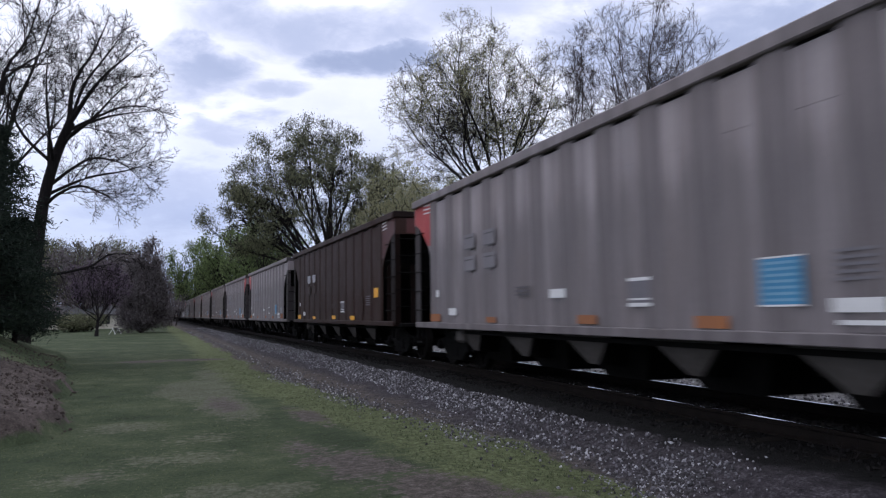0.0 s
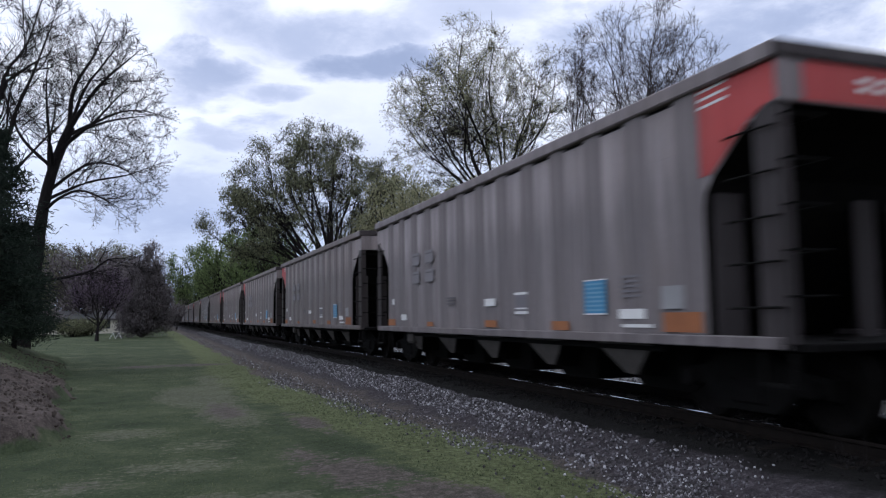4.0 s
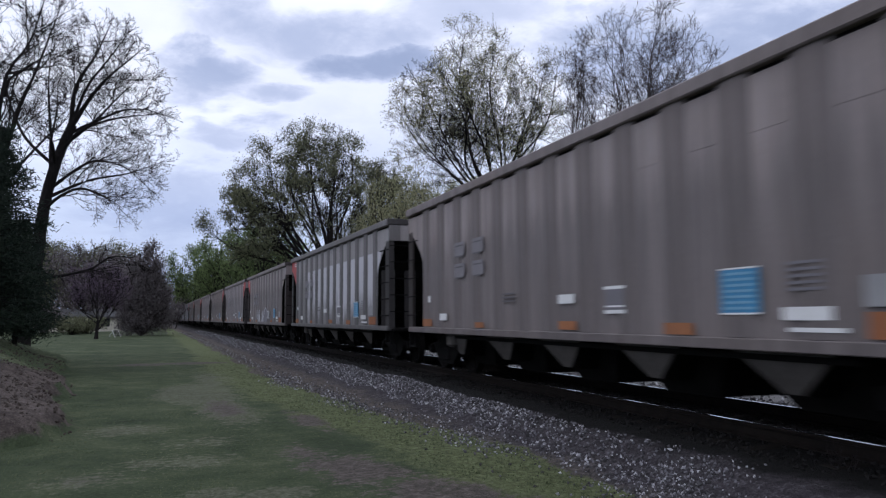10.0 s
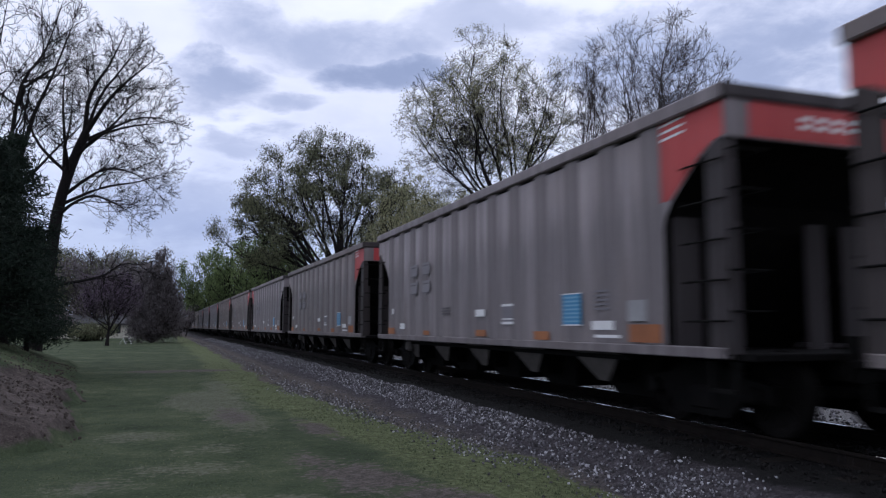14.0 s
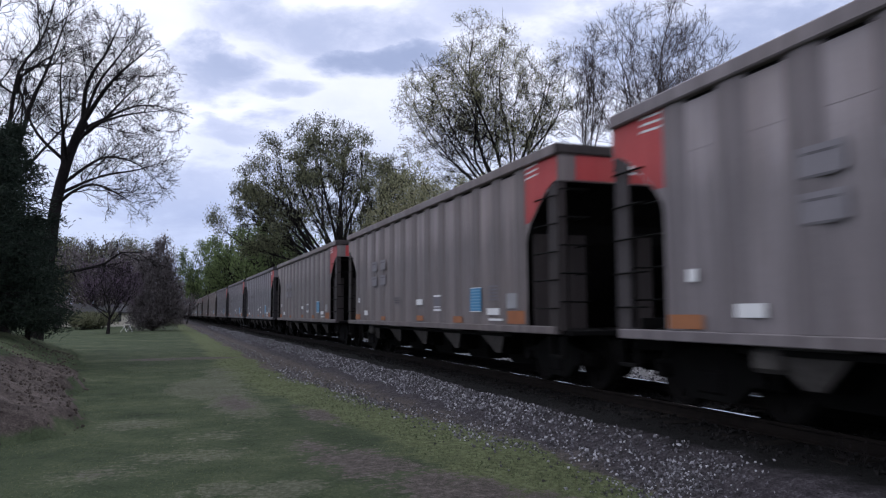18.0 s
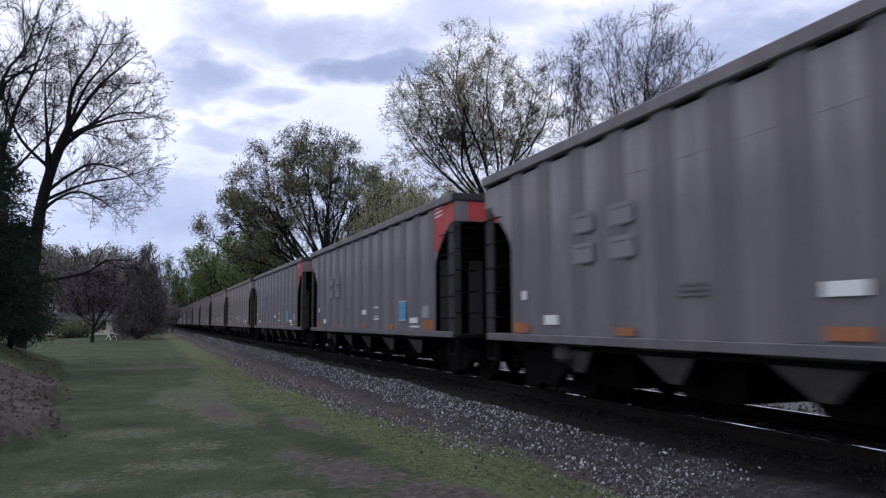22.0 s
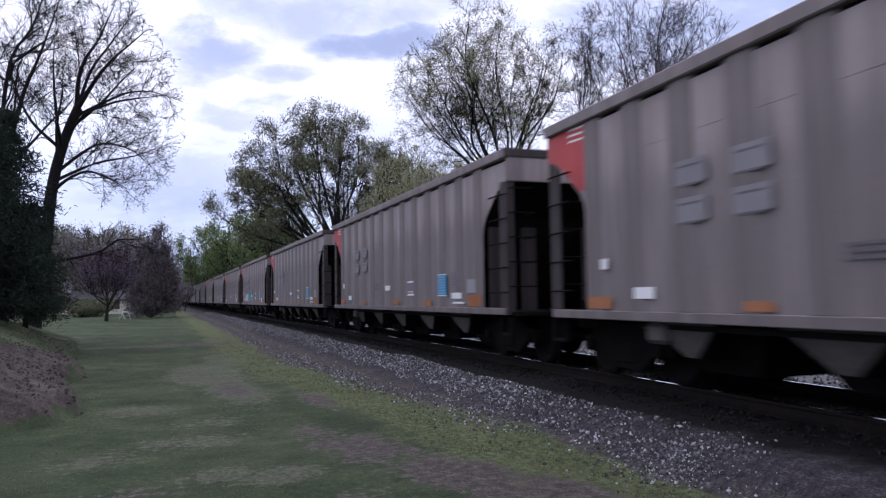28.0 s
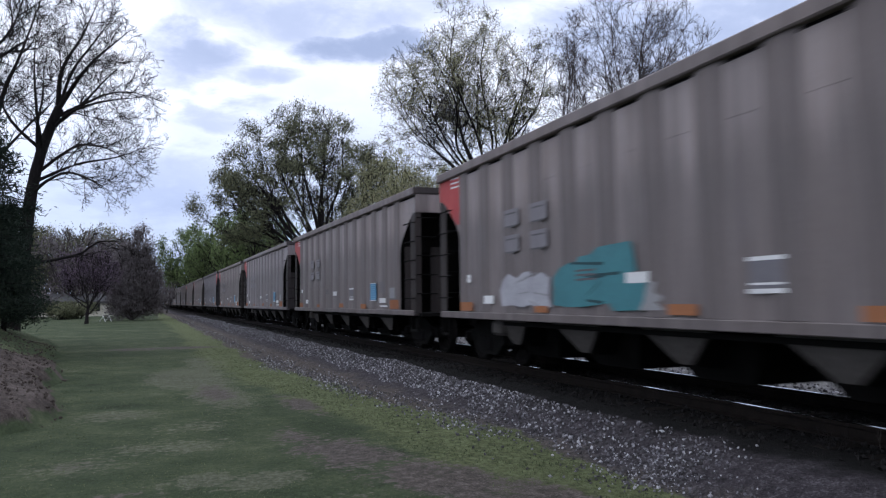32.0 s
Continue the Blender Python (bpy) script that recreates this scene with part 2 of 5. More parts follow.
def car_paint(name, base, dust, streak, rough=0.5, bleach=1.55, shine=0.4, rubbed=None):
    """Weathered hopper paint: soft vertical run marks, road dust low down in patches, scuffs."""
    m, nt, bsdf = nodes_of(name)
    co = node(nt, "ShaderNodeTexCoord").outputs["Object"]
    runs = noise_tex(nt, stretched(nt, co, 3.0, 3.0, 0.22), 1.6, 5, 0.62)
    patch = noise_tex(nt, stretched(nt, co, 0.6, 0.6, 0.5), 1.3, 4, 0.6)
    fine = noise_tex(nt, co, 24, 4, 0.7)
    scuff = noise_tex(nt, stretched(nt, co, 1, 0.5, 4.0), 3.1, 6, 0.7)
    col = mix(nt, spread(nt, runs, 0.36, 0.70), base, streak)
    col = mix(nt, maths(nt, "MULTIPLY", spread(nt, patch, 0.42, 0.75), 0.55), col, dust)
    col = mix(nt, maths(nt, "MULTIPLY", spread(nt, scuff, 0.62, 0.78), 0.35), col, tuple(c * 0.45 for c in base))
    col = mix(nt, maths(nt, "MULTIPLY", spread(nt, fine, 0.3, 0.8), 0.22), col, tuple(c * 0.6 for c in base))
    # the upper strake, above the seam, is the cleaner and more bleached one
    sep = node(nt, "ShaderNodeSeparateXYZ")
    nt.links.new(co, sep.inputs[0])
    high = maths(nt, "ADD", sep.outputs[2], maths(nt, "MULTIPLY", maths(nt, "SUBTRACT", runs, 0.5), 1.1))
    bleached = mix(nt, 1.0, col, (bleach, bleach * 0.99, bleach * 0.99), "MULTIPLY")
    col = mix(nt, spread(nt, high, 2.35, 3.1), col, bleached)
    if rubbed:   # scoured bare below the seam, fading out downwards
        worn = maths(nt, "ADD", sep.outputs[2], maths(nt, "MULTIPLY", maths(nt, "SUBTRACT", patch, 0.5), 2.4))
        worn = maths(nt, "ADD", worn, maths(nt, "MULTIPLY", maths(nt, "SUBTRACT", runs, 0.5), 1.0))
        below = maths(nt, "LESS_THAN", sep.outputs[2], 2.985)
        ends = maths(nt, "LESS_THAN", maths(nt, "ABSOLUTE", maths(nt, "ADD", sep.outputs[1], 1.2)), 5.3)
        col = mix(nt, maths(nt, "MULTIPLY", maths(nt, "MULTIPLY", spread(nt, worn, 0.95, 2.0), below), maths(nt, "MULTIPLY", ends, 0.9)), col, rubbed)
    nt.links.new(col, bsdf.inputs["Base Color"])
    nt.links.new(ramp(nt, patch, [(0.2, grey(rough - 0.1)), (0.8, grey(rough + 0.25))]), bsdf.inputs["Roughness"])
    bsdf.inputs["Specular IOR Level"].default_value = shine
    bump(nt, bsdf, maths(nt, "ADD", fine, maths(nt, "MULTIPLY", patch, 3)), 0.12, 0.02)
    return m


PAINTWORK = {  # base, dust, streak of each livery
    "grey": ((0.150, 0.131, 0.136), (0.185, 0.157, 0.153), (0.246, 0.219, 0.226)),
    "taupe": ((0.136, 0.116, 0.115), (0.172, 0.142, 0.133), (0.212, 0.182, 0.179)),
    "cool": ((0.126, 0.116, 0.128), (0.142, 0.128, 0.134), (0.178, 0.167, 0.180)),
    "brown": ((0.034, 0.018, 0.015), (0.045, 0.027, 0.023), (0.041, 0.022, 0.018)),
    "pale": ((0.152, 0.139, 0.141), (0.21, 0.20, 0.20), (0.20, 0.19, 0.188))}
PAINTS = {k: car_paint("weathered_%s_paint" % k, *v, bleach=1.1 if k == "brown" else 1.55, shine=0.12 if k == "brown" else 0.4, rubbed=(0.54, 0.53, 0.57) if k == "pale" else None) for k, v in PAINTWORK.items()}
RIB_PAINTS = {k: car_paint("grimy_%s_rib_paint" % k, *[tuple(c * (0.9 if k == "brown" else 0.62 if k == "pale" else 0.82) for c in q) for q in v], bleach=1.1 if k == "brown" else 1.3, shine=0.12 if k == "brown" else 0.3) for k, v in PAINTWORK.items()}
# same paints at 0.30: shade in the gaps between cars put into the colour
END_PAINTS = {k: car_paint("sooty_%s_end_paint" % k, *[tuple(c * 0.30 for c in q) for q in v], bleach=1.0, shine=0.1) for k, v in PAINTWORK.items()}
RED = car_paint("faded_red_paint", (0.26, 0.026, 0.027), (0.19, 0.045, 0.042), (0.31, 0.040, 0.037))
OXIDE = car_paint("dull_oxide_red_paint", (0.046, 0.012, 0.012), (0.040, 0.018, 0.016), (0.056, 0.014, 0.013))
RUST = simple("orange_end_primer", (0.22, 0.08, 0.032), (0.34, 0.12, 0.045), 0.8, 3)
ORANGE = simple("orange_primer", (0.22, 0.092, 0.042), (0.36, 0.135, 0.05), 0.8, 3)
PALEBLUE = simple("pale_blue_print", (0.12, 0.29, 0.44), (0.18, 0.36, 0.51), 0.5, 3)
YELLOW = simple("yellow_reflector", (0.78, 0.36, 0.02), (0.88, 0.44, 0.03), 0.5, 3)
BLUE = simple("blue_placard", (0.035, 0.18, 0.34), (0.05, 0.24, 0.43), 0.5, 3)
WHITE = simple("dusty_white_decal", (0.62, 0.62, 0.62), (0.75, 0.75, 0.75), 0.6, 4)
DARKINK = simple("dark_lettering", (0.12, 0.115, 0.13), (0.18, 0.17, 0.19), 0.7, 4)
LOGO = simple("dark_letter_strokes", (0.075, 0.070, 0.078), (0.120, 0.112, 0.122), 0.7, 3)
LETTER = simple("faded_blue_grey_lettering", (0.160, 0.150, 0.166), (0.212, 0.199, 0.216), 0.7, 3)
TEAL = simple("teal_spray_paint", (0.035, 0.15, 0.18), (0.05, 0.22, 0.25), 0.6, 2)
SPRAY = simple("pale_spray_paint", (0.27, 0.27, 0.30), (0.46, 0.46, 0.50), 0.7, 4)
SPRAYGREY = simple("grey_spray_paint", (0.22, 0.22, 0.23), (0.30, 0.30, 0.31), 0.6, 2)
# underframe, trucks and slope sheets: grime, plus shade put into the near-black colour
GRIME_SHADE = simple("grimy_steel", (0.003, 0.003, 0.003), (0.009, 0.0085, 0.008), 0.85, 5, 0.0, 0.01)
SHADED_STEEL = simple("shaded_underframe", (0.004, 0.0037, 0.0038), (0.010, 0.0092, 0.0092), 0.9, 4)
CHUTE = simple("dusty_chute_paint", (0.045, 0.041, 0.039), (0.105, 0.097, 0.091), 0.9, 2)
# wheels also near black, standing in for the shade under the cars
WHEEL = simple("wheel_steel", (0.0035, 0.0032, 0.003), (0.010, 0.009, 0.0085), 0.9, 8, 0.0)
TREAD = simple("polished_tread", (0.45, 0.44, 0.42), (0.6, 0.58, 0.56), 0.09, 8, 1.0)
# rail sides and ties: near black, the shade under the train in their colour
RAILSIDE = simple("rusty_rail", (0.007, 0.006, 0.0055), (0.018, 0.014, 0.012), 0.85, 6)
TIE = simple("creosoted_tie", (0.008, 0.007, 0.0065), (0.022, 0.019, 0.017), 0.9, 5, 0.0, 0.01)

# ---- the ground ----
def bank_edge(y):
    """Where the dirt bank beside the lawn begins."""
    return -1.30 - 0.13 * math.sin(y * 0.9) - 0.10 * math.sin(y * 2.3 + 1) - max(0.0, y - 13.5) * 0.10 - max(0.0, y - 34) * 0.25 - max(0.0, 11.2 - y) * 1.2


def height(x, y):
    """Ground level: lawn, the bank on the one side, the ballast bed under the track."""
    n = noise.noise((x * 0.35, y * 0.35, 3.1)) * 0.035 + noise.noise((x * 0.05, y * 0.05, 7.7)) * 0.12 * min(1, max(0, abs(y) - 10) / 30)
    z = n
    if y > -14:
        d = bank_edge(y) - x
        if d > 0:
            rise = (0.30 * min(1, d / 0.16) + 0.95 * (1 - math.exp(-d * d / 2.6))) * min(1, max(0, (y - 7) / 4))
            z += rise * (1 if y < 26 else max(0.42, 1 - (y - 26) * 0.03)) + (noise.noise((x * 1.7, y * 1.7, 0.3)) * 0.10 if y > 7 else 0) * min(1, d)
    c = abs(x - track_at(y)[0])
    if c < 3.6:
        bed = RAIL_Z - 0.17
        toe, top = 2.95, 1.95
        f = 1 if c < top else max(0.0, 1 - (c - top) / (toe - top))
        f = f * f * (3 - 2 * f)
        z = z * (1 - f) + (bed + noise.noise((x * 3, y * 3, 1)) * 0.02) * f
    return z


def axis_steps(rows):
    out = []
    for a, b, step in rows:
        n = max(1, round((b - a) / step))
        out += [a + (b - a) * i / n for i in range(n)]
    return out + [rows[-1][1]]


XS = axis_steps([(-1500, -300, 150), (-300, -60, 30), (-60, -14, 4), (-14, -6, 0.6), (-6, 2, 0.22), (2, 10.5, 0.17), (10.5, 20, 1.2), (20, 60, 5), (60, 300, 40), (300, 1500, 200)])
YS = axis_steps([(-1500, -400, 150), (-400, -60, 30), (-60, -6, 3), (-6, 2, 0.5), (2, 26, 0.24), (26, 60, 0.8), (60, 140, 3), (140, 400, 20), (400, 2500, 200)])


def smooth(a, b, v):
    t = min(1.0, max(0.0, (v - a) / (b - a)))
    return t * t * (3 - 2 * t)


WORN = [  # x, y, half widths across and along, turn, dirt, straw: where feet and wheels have worn the lawn
    (2.0, 8.1, 0.55, 2.0, -0.16, 0.95, 0.1), (2.45, 6.3, 0.62, 1.4, -0.2, 0.95, 0.1), (3.1, 5.4, 0.5, 0.9, -0.2, 1.0, 0.1), (1.05, 7.05, 0.34, 0.30, 0.2, 0.0, 1.5), (0.55, 7.3, 0.4, 0.3, 0.0, 0.0, 0.9),
    (1.25, 14.2, 0.50, 2.4, -0.06, 0.7, 1.3), (0.95, 17.2, 0.75, 2.2, 0, 0.1, 1.7), (0.3, 9.2, 0.7, 0.5, 0.1, 0.0, 0.9), (-0.3, 12.0, 0.7, 0.7, 0.1, 0.0, 0.7), (0.6, 10.6, 0.6, 0.5, 0, 0.0, 0.75),
    (1.5, 21.0, 0.6, 3.4, 0, 0.35, 0.8), (0.6, 29.0, 2.6, 0.8, 0.05, 0.9, 0.2), (-0.6, 8.4, 0.6, 0.5, 0, 0.4, 0.7), (1.5, 5.8, 0.5, 0.6, 0, 0.5, 0.6), (2.3, 12.0, 0.3, 1.6, -0.1, 0.8, 0.1), (-0.2, 6.9, 0.6, 0.4, 0, 0.55, 0.5)]


def cover(x, y):
    """How bare (r), how straw-coloured (g), how much bank (b) and how much rough olive grass (a) the ground is at a place."""
    if not (-40 < x < 20 and -260 < y < 260):
        return (0.0, 0.15, 0.0, 1.0 if x > 9 else 0.2)
    n = noise.noise((x * 0.8, y * 0.45, 5.0))
    n2 = noise.noise((x * 2.6, y * 2.0, 9.0))
    wob = n * 0.45 + n2 * 0.22
    # edge of the cinders beside the ballast, nearer the lawn farther off
    edge = 4.25 - 1.2 * smooth(5.5, 20, y) + wob
    r = smooth(edge - 0.22, edge + 0.18, x)
    a = smooth(edge - 2.2, edge - 0.7, x + n * 0.8)
    g = 0.0
    for wx, wy, hw, hl, turn, dirt, straw in WORN:
        dx, dy = x - wx - turn * (y - wy), y - wy
        f = math.exp(-((dx / hw) ** 2 + (dy / hl) ** 2)) * (0.95 + 0.55 * n2 + 0.3 * n)
        r, g = max(r, f * dirt), max(g, f * straw)
    d = bank_edge(y) - x
    b = smooth(-0.10, 0.14, d + n2 * 0.25) * (1 - smooth(3.0, 4.4, d + n * 1.0 + max(0.0, y - 11.5) * 0.34)) * smooth(8.5, 10.5, y) * (1 - smooth(27, 35, y + n * 3))
    return (min(1, max(0, r)), min(1, max(0, g)), b, a)


def ground_material():
    m, nt, bsdf = nodes_of("lawn_and_dirt")
    pos = node(nt, "ShaderNodeNewGeometry").outputs["Position"]
    sep = node(nt, "ShaderNodeSeparateXYZ")
    nt.links.new(pos, sep.inputs[0])
    x = sep.outputs[0]
    att = node(nt, "ShaderNodeAttribute")
    att.attribute_name = "cover"
    rgb = node(nt, "ShaderNodeSeparateColor")
    nt.links.new(att.outputs["Color"], rgb.inputs[0])
    big, mid, fine, grit = (noise_tex(nt, pos, s, d, 0.62) for s, d in ((0.32, 4), (1.5, 5), (9, 5), (42, 4)))
    tuft = noise_tex(nt, stretched(nt, pos, 1, 0.6, 1), 22, 4, 0.7)

    def broken(mask, amount=0.55):
        v = maths(nt, "ADD", mask, maths(nt, "MULTIPLY", maths(nt, "SUBTRACT", fine, 0.5), amount))
        v = maths(nt, "ADD", v, maths(nt, "MULTIPLY", maths(nt, "SUBTRACT", grit, 0.5), amount * 0.5))
        return spread(nt, v, 0.36, 0.62)

    lawn = ramp(nt, maths(nt, "ADD", maths(nt, "MULTIPLY", big, 0.35), maths(nt, "ADD", maths(nt, "MULTIPLY", mid, 0.35), maths(nt, "MULTIPLY", tuft, 0.30))),
                [(0.34, (0.021, 0.030, 0.017)), (0.47, (0.045, 0.062, 0.032)), (0.56, (0.074, 0.091, 0.049)), (0.68, (0.145, 0.154, 0.106))])
    olive = ramp(nt, maths(nt, "ADD", maths(nt, "MULTIPLY", fine, 0.5), maths(nt, "MULTIPLY", tuft, 0.5)), [(0.34, (0.035, 0.040, 0.022)), (0.5, (0.100, 0.119, 0.056)), (0.68, (0.185, 0.208, 0.110))])
    col = mix(nt, spread(nt, maths(nt, "ADD", att.outputs["Alpha"], maths(nt, "MULTIPLY", maths(nt, "SUBTRACT", mid, 0.5), 1.2)), 0.3, 0.9), lawn, olive)
    straw = ramp(nt, maths(nt, "ADD", maths(nt, "MULTIPLY", fine, 0.4), maths(nt, "MULTIPLY", tuft, 0.6)), [(0.3, (0.055, 0.062, 0.040)), (0.5, (0.135, 0.135, 0.098)), (0.7, (0.28, 0.27, 0.22))])
    dirt = ramp(nt, maths(nt, "ADD", maths(nt, "MULTIPLY", fine, 0.5), maths(nt, "MULTIPLY", grit, 0.5)),
                [(0.32, (0.028, 0.024, 0.021)), (0.5, (0.085, 0.074, 0.066)), (0.68, (0.19, 0.168, 0.15))])
    col = mix(nt, maths(nt, "MULTIPLY", broken(rgb.outputs[1], 1.7), 0.5), col, straw)
    col = mix(nt, broken(rgb.outputs[0], 1.1), col, dirt)
    cind = ramp(nt, maths(nt, "ADD", maths(nt, "MULTIPLY", fine, 0.45), maths(nt, "MULTIPLY", grit, 0.55)),
                [(0.34, (0.014, 0.013, 0.015)), (0.52, (0.054, 0.048, 0.054)), (0.70, (0.165, 0.152, 0.168))])
    xc = maths(nt, "ADD", x, maths(nt, "MULTIPLY", maths(nt, "SUBTRACT", mid, 0.5), 1.3))
    col = mix(nt, maths(nt, "MULTIPLY", spread(nt, xc, 3.9, 4.5), broken(rgb.outputs[0], 0.2)), col, cind)
    # coal-dusted bed below the cars, with their shade painted in as near black
    shaded_bed = ramp(nt, grit, [(0.3, (0.003, 0.003, 0.003)), (0.7, (0.012, 0.0115, 0.0115))])
    col = mix(nt, spread(nt, xc, 4.8, 5.3), col, shaded_bed)
    far_bed = ramp(nt, grit, [(0.3, (0.05, 0.049, 0.049)), (0.7, (0.26, 0.255, 0.255))])
    col = mix(nt, spread(nt, xc, 8.0, 8.5), col, far_bed)
    col = mix(nt, spread(nt, xc, 13.2, 14.6), col, olive)
    bank = ramp(nt, maths(nt, "ADD", maths(nt, "MULTIPLY", mid, 0.35), maths(nt, "MULTIPLY", maths(nt, "ADD", fine, grit), 0.325)),
                [(0.34, (0.016, 0.013, 0.012)), (0.5, (0.070, 0.057, 0.052)), (0.62, (0.14, 0.118, 0.108)), (0.72, (0.28, 0.245, 0.225))])
    col = mix(nt, broken(rgb.outputs[2], 0.4), col, bank)
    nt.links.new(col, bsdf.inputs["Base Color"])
    bsdf.inputs["Roughness"].default_value = 0.95
    bsdf.inputs["Specular IOR Level"].default_value = 0.12
    bump(nt, bsdf, maths(nt, "ADD", fine, maths(nt, "MULTIPLY", grit, 0.6)), 1.0, 0.06)
    return m


GROUND = ground_material()


def build_ground():
    verts = [(x, y, height(x, y)) for y in YS for x in XS]
    n = len(XS)
    faces = [(j * n + i, j * n + i + 1, (j + 1) * n + i + 1, (j + 1) * n + i) for j in range(len(YS) - 1) for i in range(n - 1)]
    ob = pydata("ground", verts, faces, GROUND, smooth=True)
    layer = ob.data.color_attributes.new("cover", "FLOAT_COLOR", "POINT")
    layer.data.foreach_set("color", [c for x, y, z in verts for c in cover(x, y)])
    tagged(ob, "patchy spring lawn with bare dirt, a leaf-strewn bank and cinders beside the track", "ground", kind="structure")


def stone_material():
    m, nt, bsdf = nodes_of("ballast_stone")
    geo = node(nt, "ShaderNodeNewGeometry")
    col = ramp(nt, geo.outputs["Random Per Island"], [(0.0, (0.018, 0.017, 0.018)), (0.45, (0.085, 0.080, 0.091)), (0.80, (0.23, 0.223, 0.25)), (1.0, (0.64, 0.64, 0.67))])
    f = noise_tex(nt, geo.outputs["Position"], 30, 4)
    nt.links.new(mix(nt, maths(nt, "MULTIPLY", f, 0.6), col, (0.07, 0.066, 0.062)), bsdf.inputs["Base Color"])
    bsdf.inputs["Roughness"].default_value = 0.85
    bsdf.inputs["Specular IOR Level"].default_value = 0.2
    return m


STONE = stone_material()
# stones below the cars: coal dust, plus the train's shade in the colour
SHADED_DUSTY_STONE = simple("shaded_coal_dusted_stone", (0.006, 0.0055, 0.0055), (0.020, 0.019, 0.019), 0.9, 20)


def scatter_stones(rng, count, place):
    """Angular lumps of crushed rock, each its own island."""
    verts, faces = [], []
    base = [(1, 0, 0), (-1, 0, 0), (0, 1, 0), (0, -1, 0), (0, 0, 1), (0, 0, -1)]
    tri = [(0, 2, 4), (2, 1, 4), (1, 3, 4), (3, 0, 4), (2, 0, 5), (1, 2, 5), (3, 1, 5), (0, 3, 5)]
    for _ in range(count):
        x, y, size = place(rng)
        z = height(x, y)
        r = Euler((rng.uniform(0, 6), rng.uniform(0, 6), rng.uniform(0, 6))).to_matrix()
        k = len(verts)
        for b in base:
            s = size * rng.uniform(0.6, 1.25)
            v = r @ Vector((b[0] * s, b[1] * s * 0.8, b[2] * s * 0.62))
            verts.append((x + v.x, y + v.y, z + v.z + size * 0.25))
        faces += [(a + k, b + k, c + k) for a, b, c in tri]
    return verts, faces


def build_ballast():
    rng = random.Random(4)

    def shoulder(r):
        y = 5.5 + 87 * r.random() ** 1.6
        while y < 12.5 and r.random() > ((y - 5) / 7.5) ** 1.3:   # cinders have buried it near the standpoint
            y = 5.5 + 87 * r.random() ** 1.6
        c = track_at(y)[0]
        return c - (1.98 + 0.22 * noise.noise((y * 0.55, 0.5, 5)) + (0.72 + 0.35 * noise.noise((y * 0.9, 3.5, 1))) * r.random() if r.random() < 0.90 else r.gauss(3.25, 0.22) + 0.045 * min(14, max(0, y - 6))), y, r.uniform(0.014, 0.034)

    def far_side(r):
        y = 2 + 50 * r.random() ** 1.4
        return track_at(y)[0] + 1.0 + 4.6 * r.random() ** 1.5, y, r.uniform(0.025, 0.055)

    def strays(r):
        y = 4.5 + 18 * r.random()
        return 4.35 - 1.1 * smooth(5.5, 20, y) + r.gauss(0, 0.20) + 0.45 * noise.noise((y * 0.4, 1, 2)), y, r.uniform(0.011, 0.024) * (1.4 if r.random() < 0.12 else 1)

    def crib(r):
        y = 1 + 60 * r.random() ** 1.5
        return track_at(y)[0] + r.uniform(-1.6, 0.9), y, r.uniform(0.022, 0.045)

    def spill(r):
        return 4.45 + r.gauss(0, 0.30), 5.8 + r.gauss(0, 0.32), r.uniform(0.008, 0.024)

    for label, count, fn in (("grey crushed rock on the near ballast shoulder", 30000, shoulder), ("pale crushed rock on the far ballast shoulder", 7500, far_side),
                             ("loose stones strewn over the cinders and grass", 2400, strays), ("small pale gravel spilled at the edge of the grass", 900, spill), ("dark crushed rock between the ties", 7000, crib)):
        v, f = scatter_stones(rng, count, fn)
        tagged(pydata("ballast_stones", v, f, SHADED_DUSTY_STONE if label.startswith("dark") else STONE), label, "ballast", kind="stuff")


